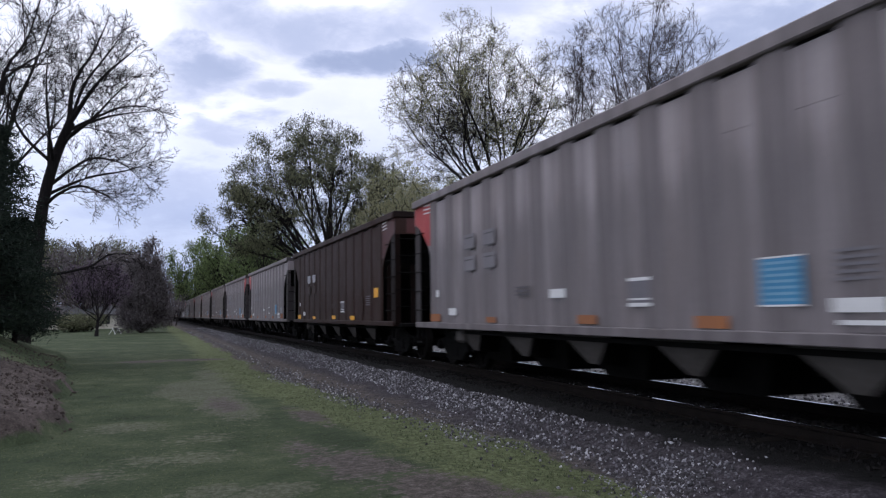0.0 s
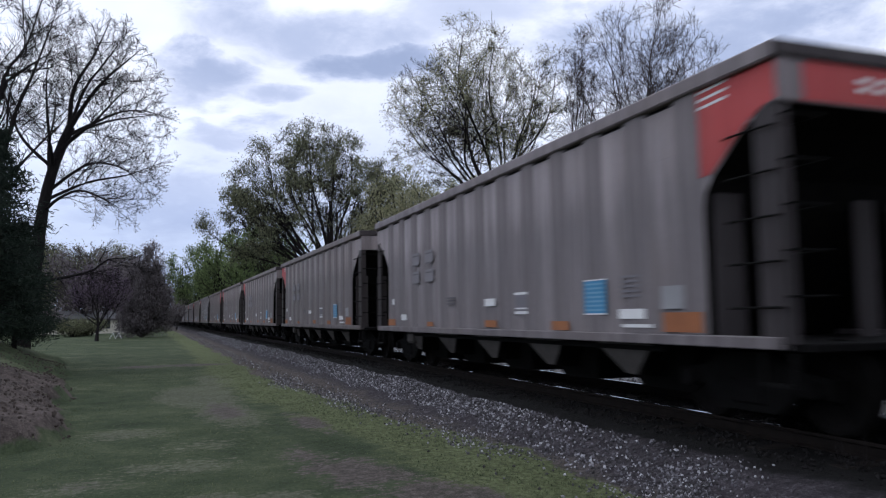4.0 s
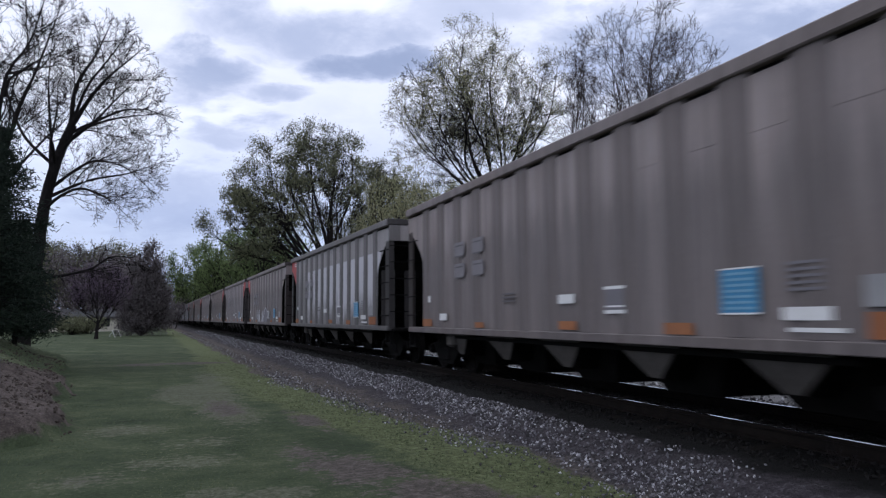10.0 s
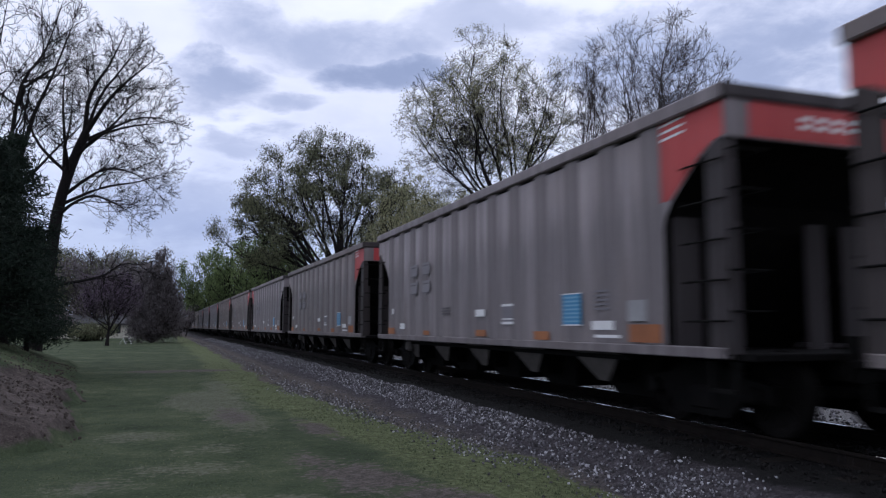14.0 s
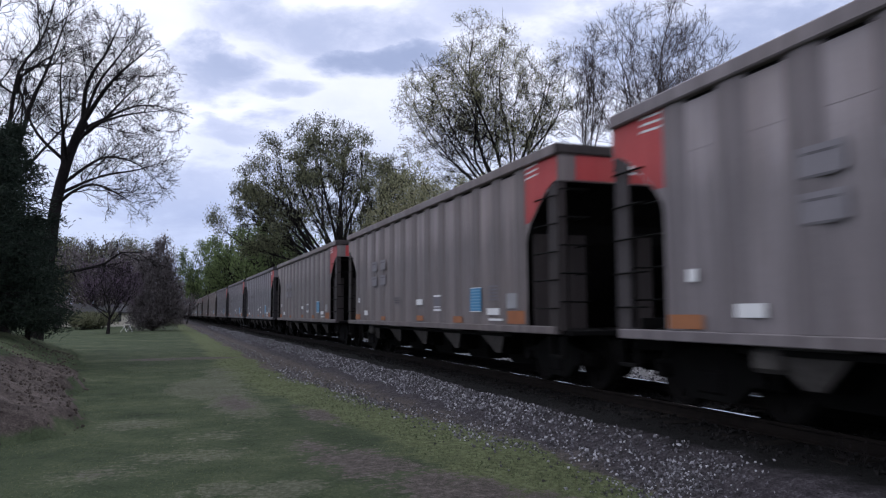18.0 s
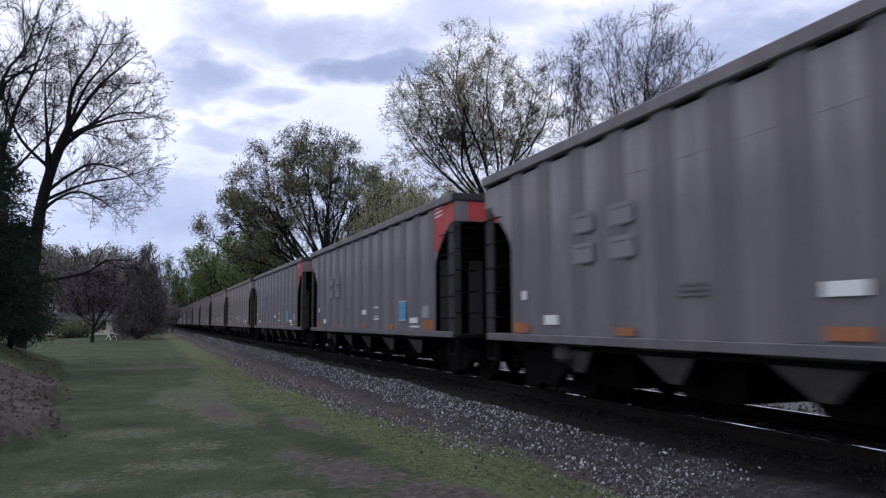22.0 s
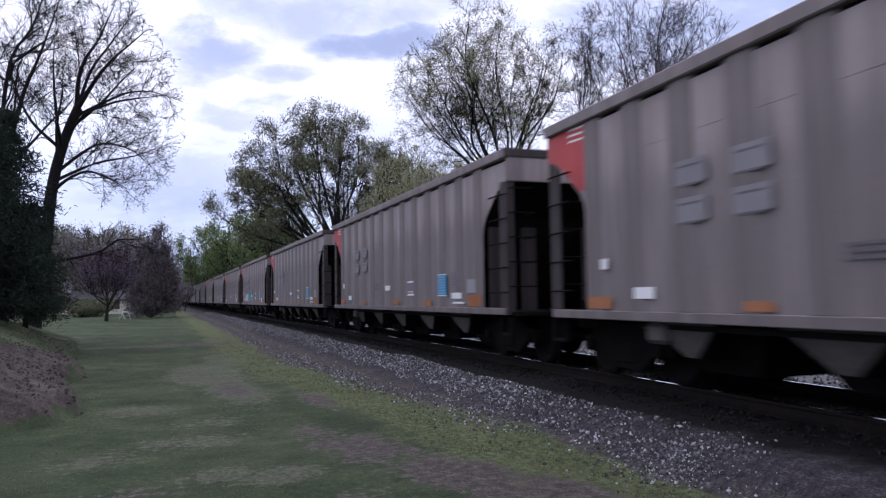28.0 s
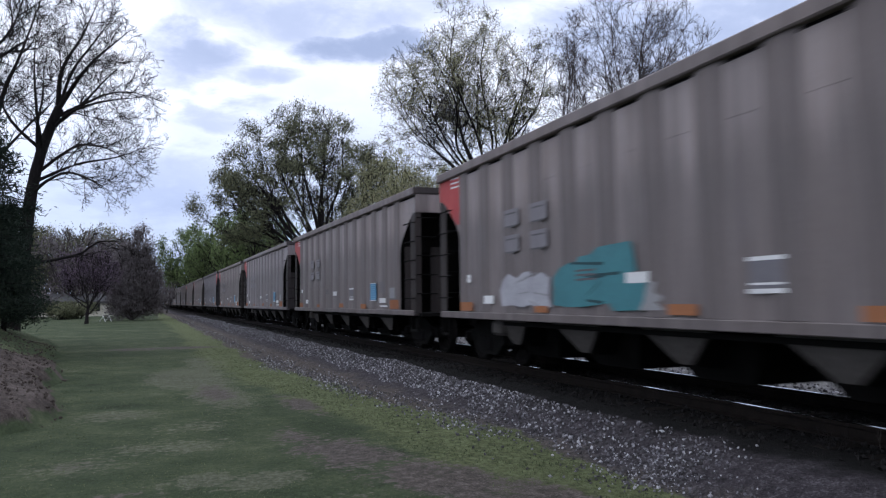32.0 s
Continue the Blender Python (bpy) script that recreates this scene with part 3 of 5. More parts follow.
def build_track():
    prof = [(-0.07, -0.16), (0.07, -0.16), (0.07, -0.147), (0.012, -0.13), (0.012, -0.045), (0.036, -0.035), (0.036, -0.006), (0.028, 0), (-0.028, 0), (-0.036, -0.006), (-0.036, -0.035), (-0.012, -0.045), (-0.012, -0.13), (-0.07, -0.147)]
    cap = [(-0.027, -0.001), (0.027, -0.001), (0.024, 0.0025), (-0.024, 0.0025)]
    stations = axis_steps([(-420, -24, 66), (-24, 30, 1.5), (30, 900, 145)])

    def sweep(outline, off):
        vs = [(track_at(y)[0] - TRACK_X + off + px, y, pz) for y in stations for px, pz in outline]
        n = len(outline)
        fs = [(j * n + k, j * n + (k + 1) % n, (j + 1) * n + (k + 1) % n, (j + 1) * n + k) for j in range(len(stations) - 1) for k in range(n)]
        return vs, fs

    for side in (-1, 1):
        thing = empty("rail", TRACK_X, 0, RAIL_Z)
        pydata("rail_section", *sweep(prof, side * 0.7525), RAILSIDE, thing)
        tagged(pydata("running_surface", *sweep(cap, side * 0.7525), TREAD, thing), "polished steel running surface")
        tagged(thing, "rusty steel rail with a polished top on wooden ties", "rail", group="rails of the track")
    bed = empty("track_ties", 0, 0, RAIL_Z - 0.16)
    tagged(bed, "dark creosoted wooden ties set in crushed rock", "railway ties", kind="structure")
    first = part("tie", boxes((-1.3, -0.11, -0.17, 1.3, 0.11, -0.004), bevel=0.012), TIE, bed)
    rng = random.Random(8)
    bm = bmesh.new()
    for i in range(900):
        y = -12 + i * 0.52
        x, turn = track_at(y)
        if i == 0:
            first.matrix_basis = pose(x, y, 0, 0, 0, turn)
        elif i < 170:
            shared("tie", first.data, bed, x + rng.uniform(-0.03, 0.03), y, rng.uniform(-0.01, 0.004), turn + rng.uniform(-0.8, 0.8))
        else:
            box(bm, x - 1.3, y - 0.11, -0.17, x + 1.3, y + 0.11, -0.004)
    tagged(part("ties_far_along", bm, TIE, bed), kind="stuff")


build_ground()
build_track()

# ---- the train: hopper cars, all of one build ----
HW = 1.60            # half width over the side sheets
Z0, Z1 = 0.855, 3.77  # sill and top chord over the rail
HL, HT = 6.45, 7.27  # half length of the side sheet low down, and at the top
HS = 6.17            # half length of the side sheet beside the end openings
RIBS = 13
TRUCK_Y, AXLE, WHEEL_R = 6.12, 0.89, 0.457


def side_outline():
    end = [(HS, Z0 + 0.1), (HS, 2.32), (HS + 0.05, 2.48), (HS + 0.16, 2.63), (HS + 0.43, 2.85), (HS + 0.70, 3.06), (HS + 0.93, 3.17), (HT, 3.20), (HT, Z1 - 0.22)]
    return end + [(-y, z) for y, z in end[::-1]]


def build_car():
    """One car, lengthwise along y, its wheels on z = 0. Its red end is at +y."""
    car = empty("hopper_car")
    P, R, E = PAINTS["grey"], RIB_PAINTS["grey"], END_PAINTS["grey"]
    # tub: side sheets, ends, slope sheets
    for s in (-1, 1):
        bm = bmesh.new()
        prism(bm, side_outline(), 0, s * HW, s * (HW - 0.012))
        part("side_sheet", bm, P, car)
        part("top_chord", boxes((s * HW - 0.055 if s > 0 else s * HW - 0.075, -HT - 0.03, Z1 - 0.17, s * HW + 0.075 if s > 0 else s * HW + 0.055, HT + 0.03, Z1), bevel=0.018), R, car)
        part("side_sill", boxes((min(s * (HW - 0.1), s * (HW + 0.036)), -HL - 0.75, Z0, max(s * (HW - 0.1), s * (HW + 0.036)), HL + 0.75, Z0 + 0.12), bevel=0.010), R, car)
        # dark plate added behind the slot: makes the shadow dashes under the chord
        part("inner_lip", boxes((s * (HW - 0.10) - 0.01, -HT + 0.03, Z1 - 0.36, s * (HW - 0.10) + 0.01, HT - 0.03, Z1 - 0.10)), SHADED_STEEL, car)
        part("brake_pipe", boxes((s * 1.42 - 0.03, -5.2, 0.76, s * 1.42 + 0.03, 5.2, 0.82)), GRIME_SHADE, car)
        part("weld_seam", boxes((s * (HW + 0.001) - 0.002, -HT + 0.2, 2.984, s * (HW + 0.001) + 0.002, HT - 0.2, 2.990)), P, car)
    rib = None
    for s in (-1, 1):
        for i in range(RIBS):
            y = -HL + (i + 0.5) * 2 * HL / RIBS
            if rib is None:
                bm = bmesh.new()
                prism(bm, [(0, -0.23), (0.030, -0.13), (0.030, 0.13), (0, 0.23)], 2, Z0 + 0.125, Z1 - 0.165)
                ob = part("side_rib", bm, R, car)
                rib = ob.data
                ob.matrix_basis = pose(s * HW, y, 0, 0, 0, 180)
            else:
                shared("side_rib", rib, car, s * HW, y, 0, 180 if s < 0 else 0)
    for e in (-1, 1):
        endpaint = P
        part("end_band", boxes((-HW, e * HT - 0.02, 3.20, HW, e * HT + 0.02, Z1 - 0.15), bevel=0.008), endpaint, car)
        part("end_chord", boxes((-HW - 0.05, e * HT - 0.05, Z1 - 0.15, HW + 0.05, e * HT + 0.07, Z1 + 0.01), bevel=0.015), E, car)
        bm = bmesh.new()
        y0, y1 = e * (HT - 0.05), e * (HT - 2.35)
        prism(bm, [(y0, 3.26), (y0, 3.22), (e * (HS + 0.90), 3.20), (e * (HS + 0.66), 3.09), (e * (HS + 0.12), 2.66), (e * (HS - 0.04), 2.36), (y1, Z0 + 0.05), (y1, Z0 + 0.10), (e * (HS - 0.07), 2.41), (e * (HS + 0.09), 2.70), (e * (HS + 0.63), 3.13), (e * (HS + 0.88), 3.24)], 0, -HW + 0.02, HW - 0.02)
        for s in (-1, 1):   # added dark gussets under the slope: black out the lit inside of the sheets
            prism(bm, [(y1, Z0 + 0.06), (e * (HS - 0.05), 2.34), (e * (HS - 0.01), Z0 + 0.06)], 0, s * (HW - 0.022), s * (HW - 0.034))
        part("slope_sheet", bm, SHADED_STEEL, car)
        part("end_platform", boxes((-1.5, min(e * 5.2, e * 7.45), Z0 - 0.02, 1.5, max(e * 5.2, e * 7.45), Z0 + 0.06), bevel=0.01), SHADED_STEEL, car)
        part("draft_sill", boxes((-0.3, min(e * 4.2, e * 7.5), 0.62, 0.3, max(e * 4.2, e * 7.5), Z0 - 0.025), bevel=0.01), GRIME_SHADE, car)
        cp = part("coupler", boxes((-0.11, min(e * 7.4, e * 8.02), 0.72, 0.11, max(e * 7.4, e * 8.02), 0.94), (-0.17, min(e * 7.84, e * 8.08), 0.68, 0.17, max(e * 7.84, e * 8.08), 0.98), bevel=0.03), GRIME_SHADE, car)
        part("striker_plate", boxes((-0.28, min(e * 7.45, e * 7.52), 0.6, 0.28, max(e * 7.45, e * 7.52), 1.1), bevel=0.01), GRIME_SHADE, car)
        for s in (-1, 1):
            xa, xb = sorted((s * HW, s * (HW - 0.03)))
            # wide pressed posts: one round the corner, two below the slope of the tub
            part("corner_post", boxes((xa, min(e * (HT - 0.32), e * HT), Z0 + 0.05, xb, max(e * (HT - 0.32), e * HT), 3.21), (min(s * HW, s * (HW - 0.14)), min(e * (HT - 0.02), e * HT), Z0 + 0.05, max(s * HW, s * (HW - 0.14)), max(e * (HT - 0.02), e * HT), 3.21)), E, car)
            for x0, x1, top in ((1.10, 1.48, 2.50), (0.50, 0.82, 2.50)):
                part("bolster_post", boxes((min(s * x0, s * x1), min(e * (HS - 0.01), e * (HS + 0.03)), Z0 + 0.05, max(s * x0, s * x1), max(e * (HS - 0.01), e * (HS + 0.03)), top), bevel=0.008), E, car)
            part("corner_plate", boxes((min(s * (HW - 0.30), s * (HW + 0.004)), min(e * (HT - 0.03), e * (HT + 0.031)), 3.20, max(s * (HW - 0.30), s * (HW + 0.004)), max(e * (HT - 0.03), e * (HT + 0.031)), Z1 - 0.16)), R, car)
            for k in range(5):
                z = 1.25 + k * 0.43
                bm = bmesh.new()
                x = s * (HW + 0.05)
                rod(bm, (x, e * (HS + 0.42), z), (x, e * (HT - 0.04), z), 0.013)
                rod(bm, (x, e * (HT - 0.04), z), (s * (HW - 0.02), e * (HT - 0.04), z), 0.013)
                rod(bm, (x, e * (HS + 0.42), z), (s * (HW - 0.02), e * (HS + 0.42), z), 0.013)
                part("ladder_rung", bm, GRIME_SHADE, car)
            for k in range(5):
                z = 1.35 + k * 0.43
                bm = bmesh.new()
                y = e * (HT + 0.06)
                rod(bm, (s * (HW - 0.03), y, z), (s * (HW - 0.5), y, z), 0.013)
                rod(bm, (s * (HW - 0.03), y, z), (s * (HW - 0.03), e * (HT - 0.02), z), 0.013)
                rod(bm, (s * (HW - 0.5), y, z), (s * (HW - 0.5), e * (HT - 0.35), z), 0.013)
                part("end_rung", bm, GRIME_SHADE, car)
            part("sill_step", boxes((min(s * 1.5, s * 1.58), min(e * 6.9, e * 7.3), 0.50, max(s * 1.5, s * 1.58), max(e * 6.9, e * 7.3), 0.54), (min(s * 1.5, s * 1.58), e * 6.9 - 0.02, 0.5, max(s * 1.5, s * 1.58), e * 6.9 + 0.02, Z0 - 0.03), (min(s * 1.5, s * 1.58), e * 7.28 - 0.02, 0.5, max(s * 1.5, s * 1.58), e * 7.28 + 0.02, Z0 - 0.03)), GRIME_SHADE, car)
    # discharge chutes under the sill, and the dark doors between them
    def hopper(top, low, z_low, x_top, x_low):
        """A pocket that narrows downwards, its outer faces leaning inwards."""
        b = bmesh.new()
        ring = [[b.verts.new((x, y, z)) for x, y in ((-xx, -yy), (xx, -yy), (xx, yy), (-xx, yy))] for z, xx, yy in ((0, x_top, top), (-z_low, x_low, low))]
        for k in range(4):
            b.faces.new((ring[0][k], ring[1][k], ring[1][(k + 1) % 4], ring[0][(k + 1) % 4]))
        b.faces.new(ring[1][::-1])
        b.faces.new(ring[0])
        bmesh.ops.recalc_face_normals(b, faces=b.faces[:])
        return b

    bm = hopper(0.60, 0.10, 0.44, 1.36, 1.12)
    # pocket sides near black: the shade behind the plates is in the colour
    for f in bm.faces:
        f.material_index = 1
    for side in (-1, 1):   # plates that cover the pocket on both sides, narrowing to a blunt point
        ring = [bm.verts.new((side * x, y, z)) for x, y, z in ((1.45, -0.66, 0), (1.45, 0.66, 0), (1.43, 0.55, -0.08), (1.31, 0.11, -0.41), (1.31, -0.11, -0.41), (1.43, -0.55, -0.08))]
        back = [bm.verts.new((v.co.x - side * 0.012, v.co.y, v.co.z)) for v in ring]
        bm.faces.new(ring)
        bm.faces.new(back[::-1])
        for k in range(6):
            bm.faces.new((ring[k], back[k], back[(k + 1) % 6], ring[(k + 1) % 6]))
    bmesh.ops.recalc_face_normals(bm, faces=bm.faces[:])
    chute = part("discharge_chute", bm, CHUTE, car)
    chute.data.materials.append(GRIME_SHADE)
    ys = (4.3, 2.1, -0.1, -2.3, -4.5)
    chute.matrix_basis = pose(0, ys[0], Z0 - 0.005)
    for y in ys[1:]:
        shared("discharge_chute", chute.data, car, 0, y, Z0 - 0.005)
    door = part("chute_door", hopper(0.98, 0.50, 0.62, 1.05, 0.78), GRIME_SHADE, car)
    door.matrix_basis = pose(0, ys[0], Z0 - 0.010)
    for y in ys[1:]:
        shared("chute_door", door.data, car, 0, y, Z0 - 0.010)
    part("centre_sill", boxes((-0.35, -5.3, 0.45, 0.35, 5.3, Z0 - 0.03)), GRIME_SHADE, car)
    part("floor_plate", boxes((-1.5, -5.2, Z0 + 0.0, 1.5, 5.2, Z0 + 0.05)), GRIME_SHADE, car)
    for s in (-1, 1):
        part("air_reservoir", boxes((min(s * 0.9, s * 1.5), s * -4.75 - 0.2, 0.58, max(s * 0.9, s * 1.5), s * -4.75 + 0.2, Z0 - 0.02), bevel=0.05), CHUTE, car)
    # load of coal heaped inside
    vs, fs = [], []
    nx, ny = 8, 44
    for j in range(ny + 1):
        for i in range(nx + 1):
            u, v = i / nx * 2 - 1, j / ny * 2 - 1
            vs.append((u * (HW - 0.08), v * (HT - 0.12), Z1 - 0.36 + 0.26 * (1 - u * u) * (1 - abs(v) ** 5) + noise.noise((u * 5, v * 22, 2)) * 0.07))
    fs = [(j * (nx + 1) + i, j * (nx + 1) + i + 1, (j + 1) * (nx + 1) + i + 1, (j + 1) * (nx + 1) + i) for j in range(ny) for i in range(nx)]
    pydata("coal_load", vs, fs, COAL, car)
    # trucks
    for e in (-1, 1):
        tr = part("truck_bolster", boxes((-1.05, -0.22, 0.30, 1.05, 0.22, 0.62), bevel=0.03), GRIME_SHADE, car)
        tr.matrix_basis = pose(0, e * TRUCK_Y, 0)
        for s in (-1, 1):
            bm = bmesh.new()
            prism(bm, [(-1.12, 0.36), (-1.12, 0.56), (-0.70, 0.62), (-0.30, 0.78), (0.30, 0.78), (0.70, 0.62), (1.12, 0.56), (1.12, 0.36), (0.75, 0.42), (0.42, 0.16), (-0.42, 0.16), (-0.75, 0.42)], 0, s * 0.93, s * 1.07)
            part("side_frame", bm, GRIME_SHADE, tr)
            part("spring_nest", boxes((min(s * 0.97, s * 1.10), -0.24, 0.22, max(s * 0.97, s * 1.10), 0.24, 0.52), bevel=0.04), SHADED_STEEL, tr)
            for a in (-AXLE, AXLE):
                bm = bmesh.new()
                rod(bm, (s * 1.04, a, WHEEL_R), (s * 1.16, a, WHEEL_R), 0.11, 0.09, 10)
                part("bearing_cap", bm, SHADED_STEEL, tr)
        for a in (-AXLE, AXLE):
            bm = bmesh.new()
            rod(bm, (-0.95, 0, 0), (0.95, 0, 0), 0.08, sides=8)
            for s in (-1, 1):
                rings = [(0.68, 0.485), (0.705, 0.485), (0.715, 0.460), (0.81, WHEEL_R), (0.81, 0.40), (0.775, 0.36), (0.765, 0.18), (0.81, 0.14), (0.81, 0.05)]
                prev = None
                for x, r in rings:
                    ring = [bm.verts.new((s * x, r * math.cos(k * math.tau / 24), r * math.sin(k * math.tau / 24))) for k in range(24)]
                    if prev:
                        for k in range(24):
                            q = (prev[k], prev[(k + 1) % 24], ring[(k + 1) % 24], ring[k])
                            bm.faces.new(q if s > 0 else q[::-1])
                    prev = ring
                for k in range(4):   # cast ribs on the plate, by which the turning shows
                    t = k * math.tau / 4
                    c = Vector((0, math.cos(t), math.sin(t)))
                    rod(bm, Vector((s * 0.775, 0, 0)) + c * 0.14, Vector((s * 0.775, 0, 0)) + c * 0.36, 0.02, sides=5)
            w = part("wheelset", bm, WHEEL, tr)
            w.matrix_basis = pose(0, a, WHEEL_R)
    # markings, the same on both sides as one reads from left to right
    def mark(name, s, q, z, w, h, material, proud=0.034, label=""):
        y = s * (-HL + q) if s > 0 else HL - q
        a, b = sorted((s * (HW + proud - 0.004), s * (HW + proud)))
        d = w if s > 0 else -w
        return part(name, boxes((a, min(y, y + d), z, b, max(y, y + d), z + h)), material, car, label)

    def bars(name, s, q, z, w, h, n, material, proud=0.0355, thick=0.45):
        bm = bmesh.new()
        for i in range(n):
            zz = z + h * (i + 0.25) / n
            y = s * (-HL + q) if s > 0 else HL - q
            d = w if s > 0 else -w
            a, b = sorted((s * (HW + proud - 0.004), s * (HW + proud)))
            box(bm, a, min(y, y + d), zz, b, max(y, y + d), zz + h * thick / n)
        ob = part(name, bm, material, car)
        tagged(ob, kind="stuff")
        return ob

    for s in (-1, 1):
        mark("small_label", s, 0.72, 1.52, 0.17, 0.14, WHITE)
        mark("stencil_plate", s, 1.50, 1.13, 0.42, 0.14, WHITE)
        for dq in (0, 0.95):
            for dz in (0, 0.42):
                mark("letter_block", s, 2.40 + dq, 1.975 + dz, 0.54, 0.27, LETTER, 0.0335)
                bars("lettering", s, 2.46 + dq, 1.90 + dz, 0.40, 0.42, 2, LOGO, 0.035, 0.13)
        mark("white_label", s, 5.90 if s < 0 else 6.70, 1.38, 0.46, 0.13, WHITE)
        mark("orange_patch", s, 0.35, 1.0, 0.62, 0.16, ORANGE)
        mark("orange_patch", s, 3.45, 1.0, 0.42, 0.10, ORANGE)
        mark("orange_patch", s, 6.70, 1.01, 0.5, 0.12, ORANGE)
        mark("inspection_placard", s, 7.98, 1.23, 0.42, 0.35, DARKINK)
        mark("placard_stripe", s, 7.96, 1.23, 0.46, 0.045, WHITE, 0.036)
        mark("placard_stripe", s, 7.96, 1.54, 0.46, 0.04, WHITE, 0.036)
        mark("placard_stripe", s, 7.98, 1.31, 0.42, 0.022, WHITE, 0.036)
        mark("orange_patch", s, 9.20, 0.99, 0.52, 0.13, ORANGE)
        mark("blue_placard", s, 10.17, 1.21, 0.54, 0.45, BLUE, label="blue placard with white printed lines")
        bars("placard_line", s, 10.21, 1.24, 0.46, 0.40, 7, PALEBLUE, 0.036)
        mark("placard_edge", s, 10.17, 1.205, 0.54, 0.018, WHITE, 0.036)
        mark("placard_edge", s, 10.17, 1.655, 0.54, 0.016, WHITE, 0.036)
        bars("capacity_line", s, 11.05, 1.40, 0.42, 0.30, 5, DARKINK)
        mark("white_label", s, 11.0, 1.15, 0.55, 0.12, WHITE)
        mark("white_label", s, 11.07, 1.045, 0.62, 0.04, WHITE)
        mark("grey_label", s, 11.88, 1.26, 0.40, 0.26, SPRAYGREY)
        mark("orange_patch", s, 11.90, 1.0, 0.68, 0.22, RUST)
        bars("stencil_line", s, 4.7, 1.43, 0.5, 0.18, 3, LOGO)
    # red end
    for s in (-1, 1):
        a, b = sorted((s * (HW + 0.002), s * (HW + 0.008)))
        bm = bmesh.new()
        prism(bm, [(HS - 0.12, 2.64), (HS + 0.16, 2.66), (HS + 0.43, 2.87), (HS + 0.70, 3.08), (HS + 0.93, 3.19), (HT, 3.22), (HT, Z1 - 0.17), (HS - 0.12, Z1 - 0.17)], 0, a, b)
        red = part("red_end_panel", bm, RED, car, "red painted panel at one end of the side")
        for k in range(3):
            bm = bmesh.new()
            y0 = HS + 0.02
            prism(bm, [(y0, 3.38 + k * 0.085), (y0 + 0.42, 3.40 + k * 0.085), (y0 + 0.42, 3.43 + k * 0.085), (y0, 3.41 + k * 0.085)], 0, a - 0.003, b + 0.003)
            part("white_stripe", bm, WHITE, red)
    bm = boxes((-HW, HT + 0.018, 3.22, HW, HT + 0.026, Z1 - 0.16))
    part("red_end_band", bm, RED, car, "red painted band across the end")
    part("end_lettering", boxes(*[(-0.45 + k * 0.22, HT + 0.027, 3.36 + j * 0.09, -0.29 + k * 0.22, HT + 0.030, 3.41 + j * 0.09) for k in range(5) for j in range(2)]), WHITE, car)
    return car


COAL = simple("coal", (0.008, 0.008, 0.009), (0.03, 0.03, 0.032), 0.6, 6, 0.0, 0.05)
LABELS = {"grey": "weathered grey steel coal hopper car with one red end", "taupe": "dusty taupe steel coal hopper car with one red end",
          "cool": "faded cool grey steel coal hopper car with one red end", "brown": "dark brown steel coal hopper car with yellow reflectors",
          "pale": "pale patched grey coal hopper car with rubbed paint", "plain": "dusty grey steel coal hopper car without coloured ends"}
# one entry a car, front to back: paint, and whether its red end comes last (T) or first (L)
TRAIN = [("taupe", "T"), ("grey", "T"), ("brown", "L"), ("grey", "T"), ("grey", "L"), ("taupe", "T"), ("taupe", "T"), ("taupe", "T"), ("taupe", "L"), ("pale", "T"), ("taupe", "T"),
         ("grey", "L"), ("taupe", "L"), ("grey", "T"), ("taupe", "L"), ("taupe", "L"), ("cool", "L"), ("cool", "L"), ("cool", "L"), ("plain", "L"), ("taupe", "T"), ("taupe", "T"), ("taupe", "T"), ("taupe", "T"),
         ("taupe", "T"), ("grey", "T")]
FIRST_Y = 15.72 - HL   # centre of the second car at the start


def stand(y, turn):
    """A car's pose on the track with its centre at y."""
    x, heading = track_at(y)
    return pose(x, y, RAIL_Z, 0, 0, heading + turn)


def repaint(car, old, fresh):
    """The same meshes in another paint, slot by slot."""
    for o in car.children_recursive:
        if o.type == "MESH":
            for slot in o.material_slots:
                if slot.material in old:
                    slot.link = "OBJECT"
                    slot.material = fresh


DARKTEAL = simple("dark_teal_spray_paint", (0.010, 0.045, 0.055), (0.016, 0.06, 0.07), 0.8, 3)
SHAPES = {  # outlines of sprayed letters, across and up
    "column": [(0.1, 0), (0, 0.5), (0.12, 0.92), (0.4, 1), (0.72, 0.95), (0.8, 0.6), (1, 0.45), (0.85, 0.02)],
    "letter": [(0.05, 0.04), (0, 0.5), (0.06, 0.85), (0.22, 0.98), (0.38, 0.86), (0.46, 1.0), (0.60, 1.02), (0.66, 0.86), (0.84, 0.95), (1, 0.78), (0.97, 0.3), (1.02, 0.04), (0.8, 0), (0.62, 0.10), (0.45, 0.0), (0.25, 0.06)],
    "wedge": [(0, 0), (0.25, 0.35), (0.3, 0.7), (0.5, 1), (0.75, 0.95), (0.7, 0.6), (1, 0.5), (0.95, 0.35), (0.7, 0.3), (1.1, 0.02)],
    "block": [(0, 0.05), (0.02, 0.60), (0.10, 0.70), (0.22, 0.80), (0.30, 0.80), (0.34, 0.88), (0.5, 0.93), (0.56, 0.98), (0.94, 1.02), (0.97, 0.62), (0.93, 0.55), (1.03, 0.52), (1.02, 0.04), (0.72, 0), (0.66, 0.08), (0.4, 0.02), (0.2, 0.07)],
    "dome": [(math.cos(k * 0.1963) * -0.5 + 0.5, math.sin(k * 0.1963)) for k in range(17)],
    "arch": [(0.5 - 0.53 * math.cos(k * 0.1963), 1.05 * math.sin(k * 0.1963)) for k in range(2, 13)] + [(0.5 - 0.46 * math.cos(k * 0.1963), 0.93 * math.sin(k * 0.1963)) for k in range(12, 1, -1)]}


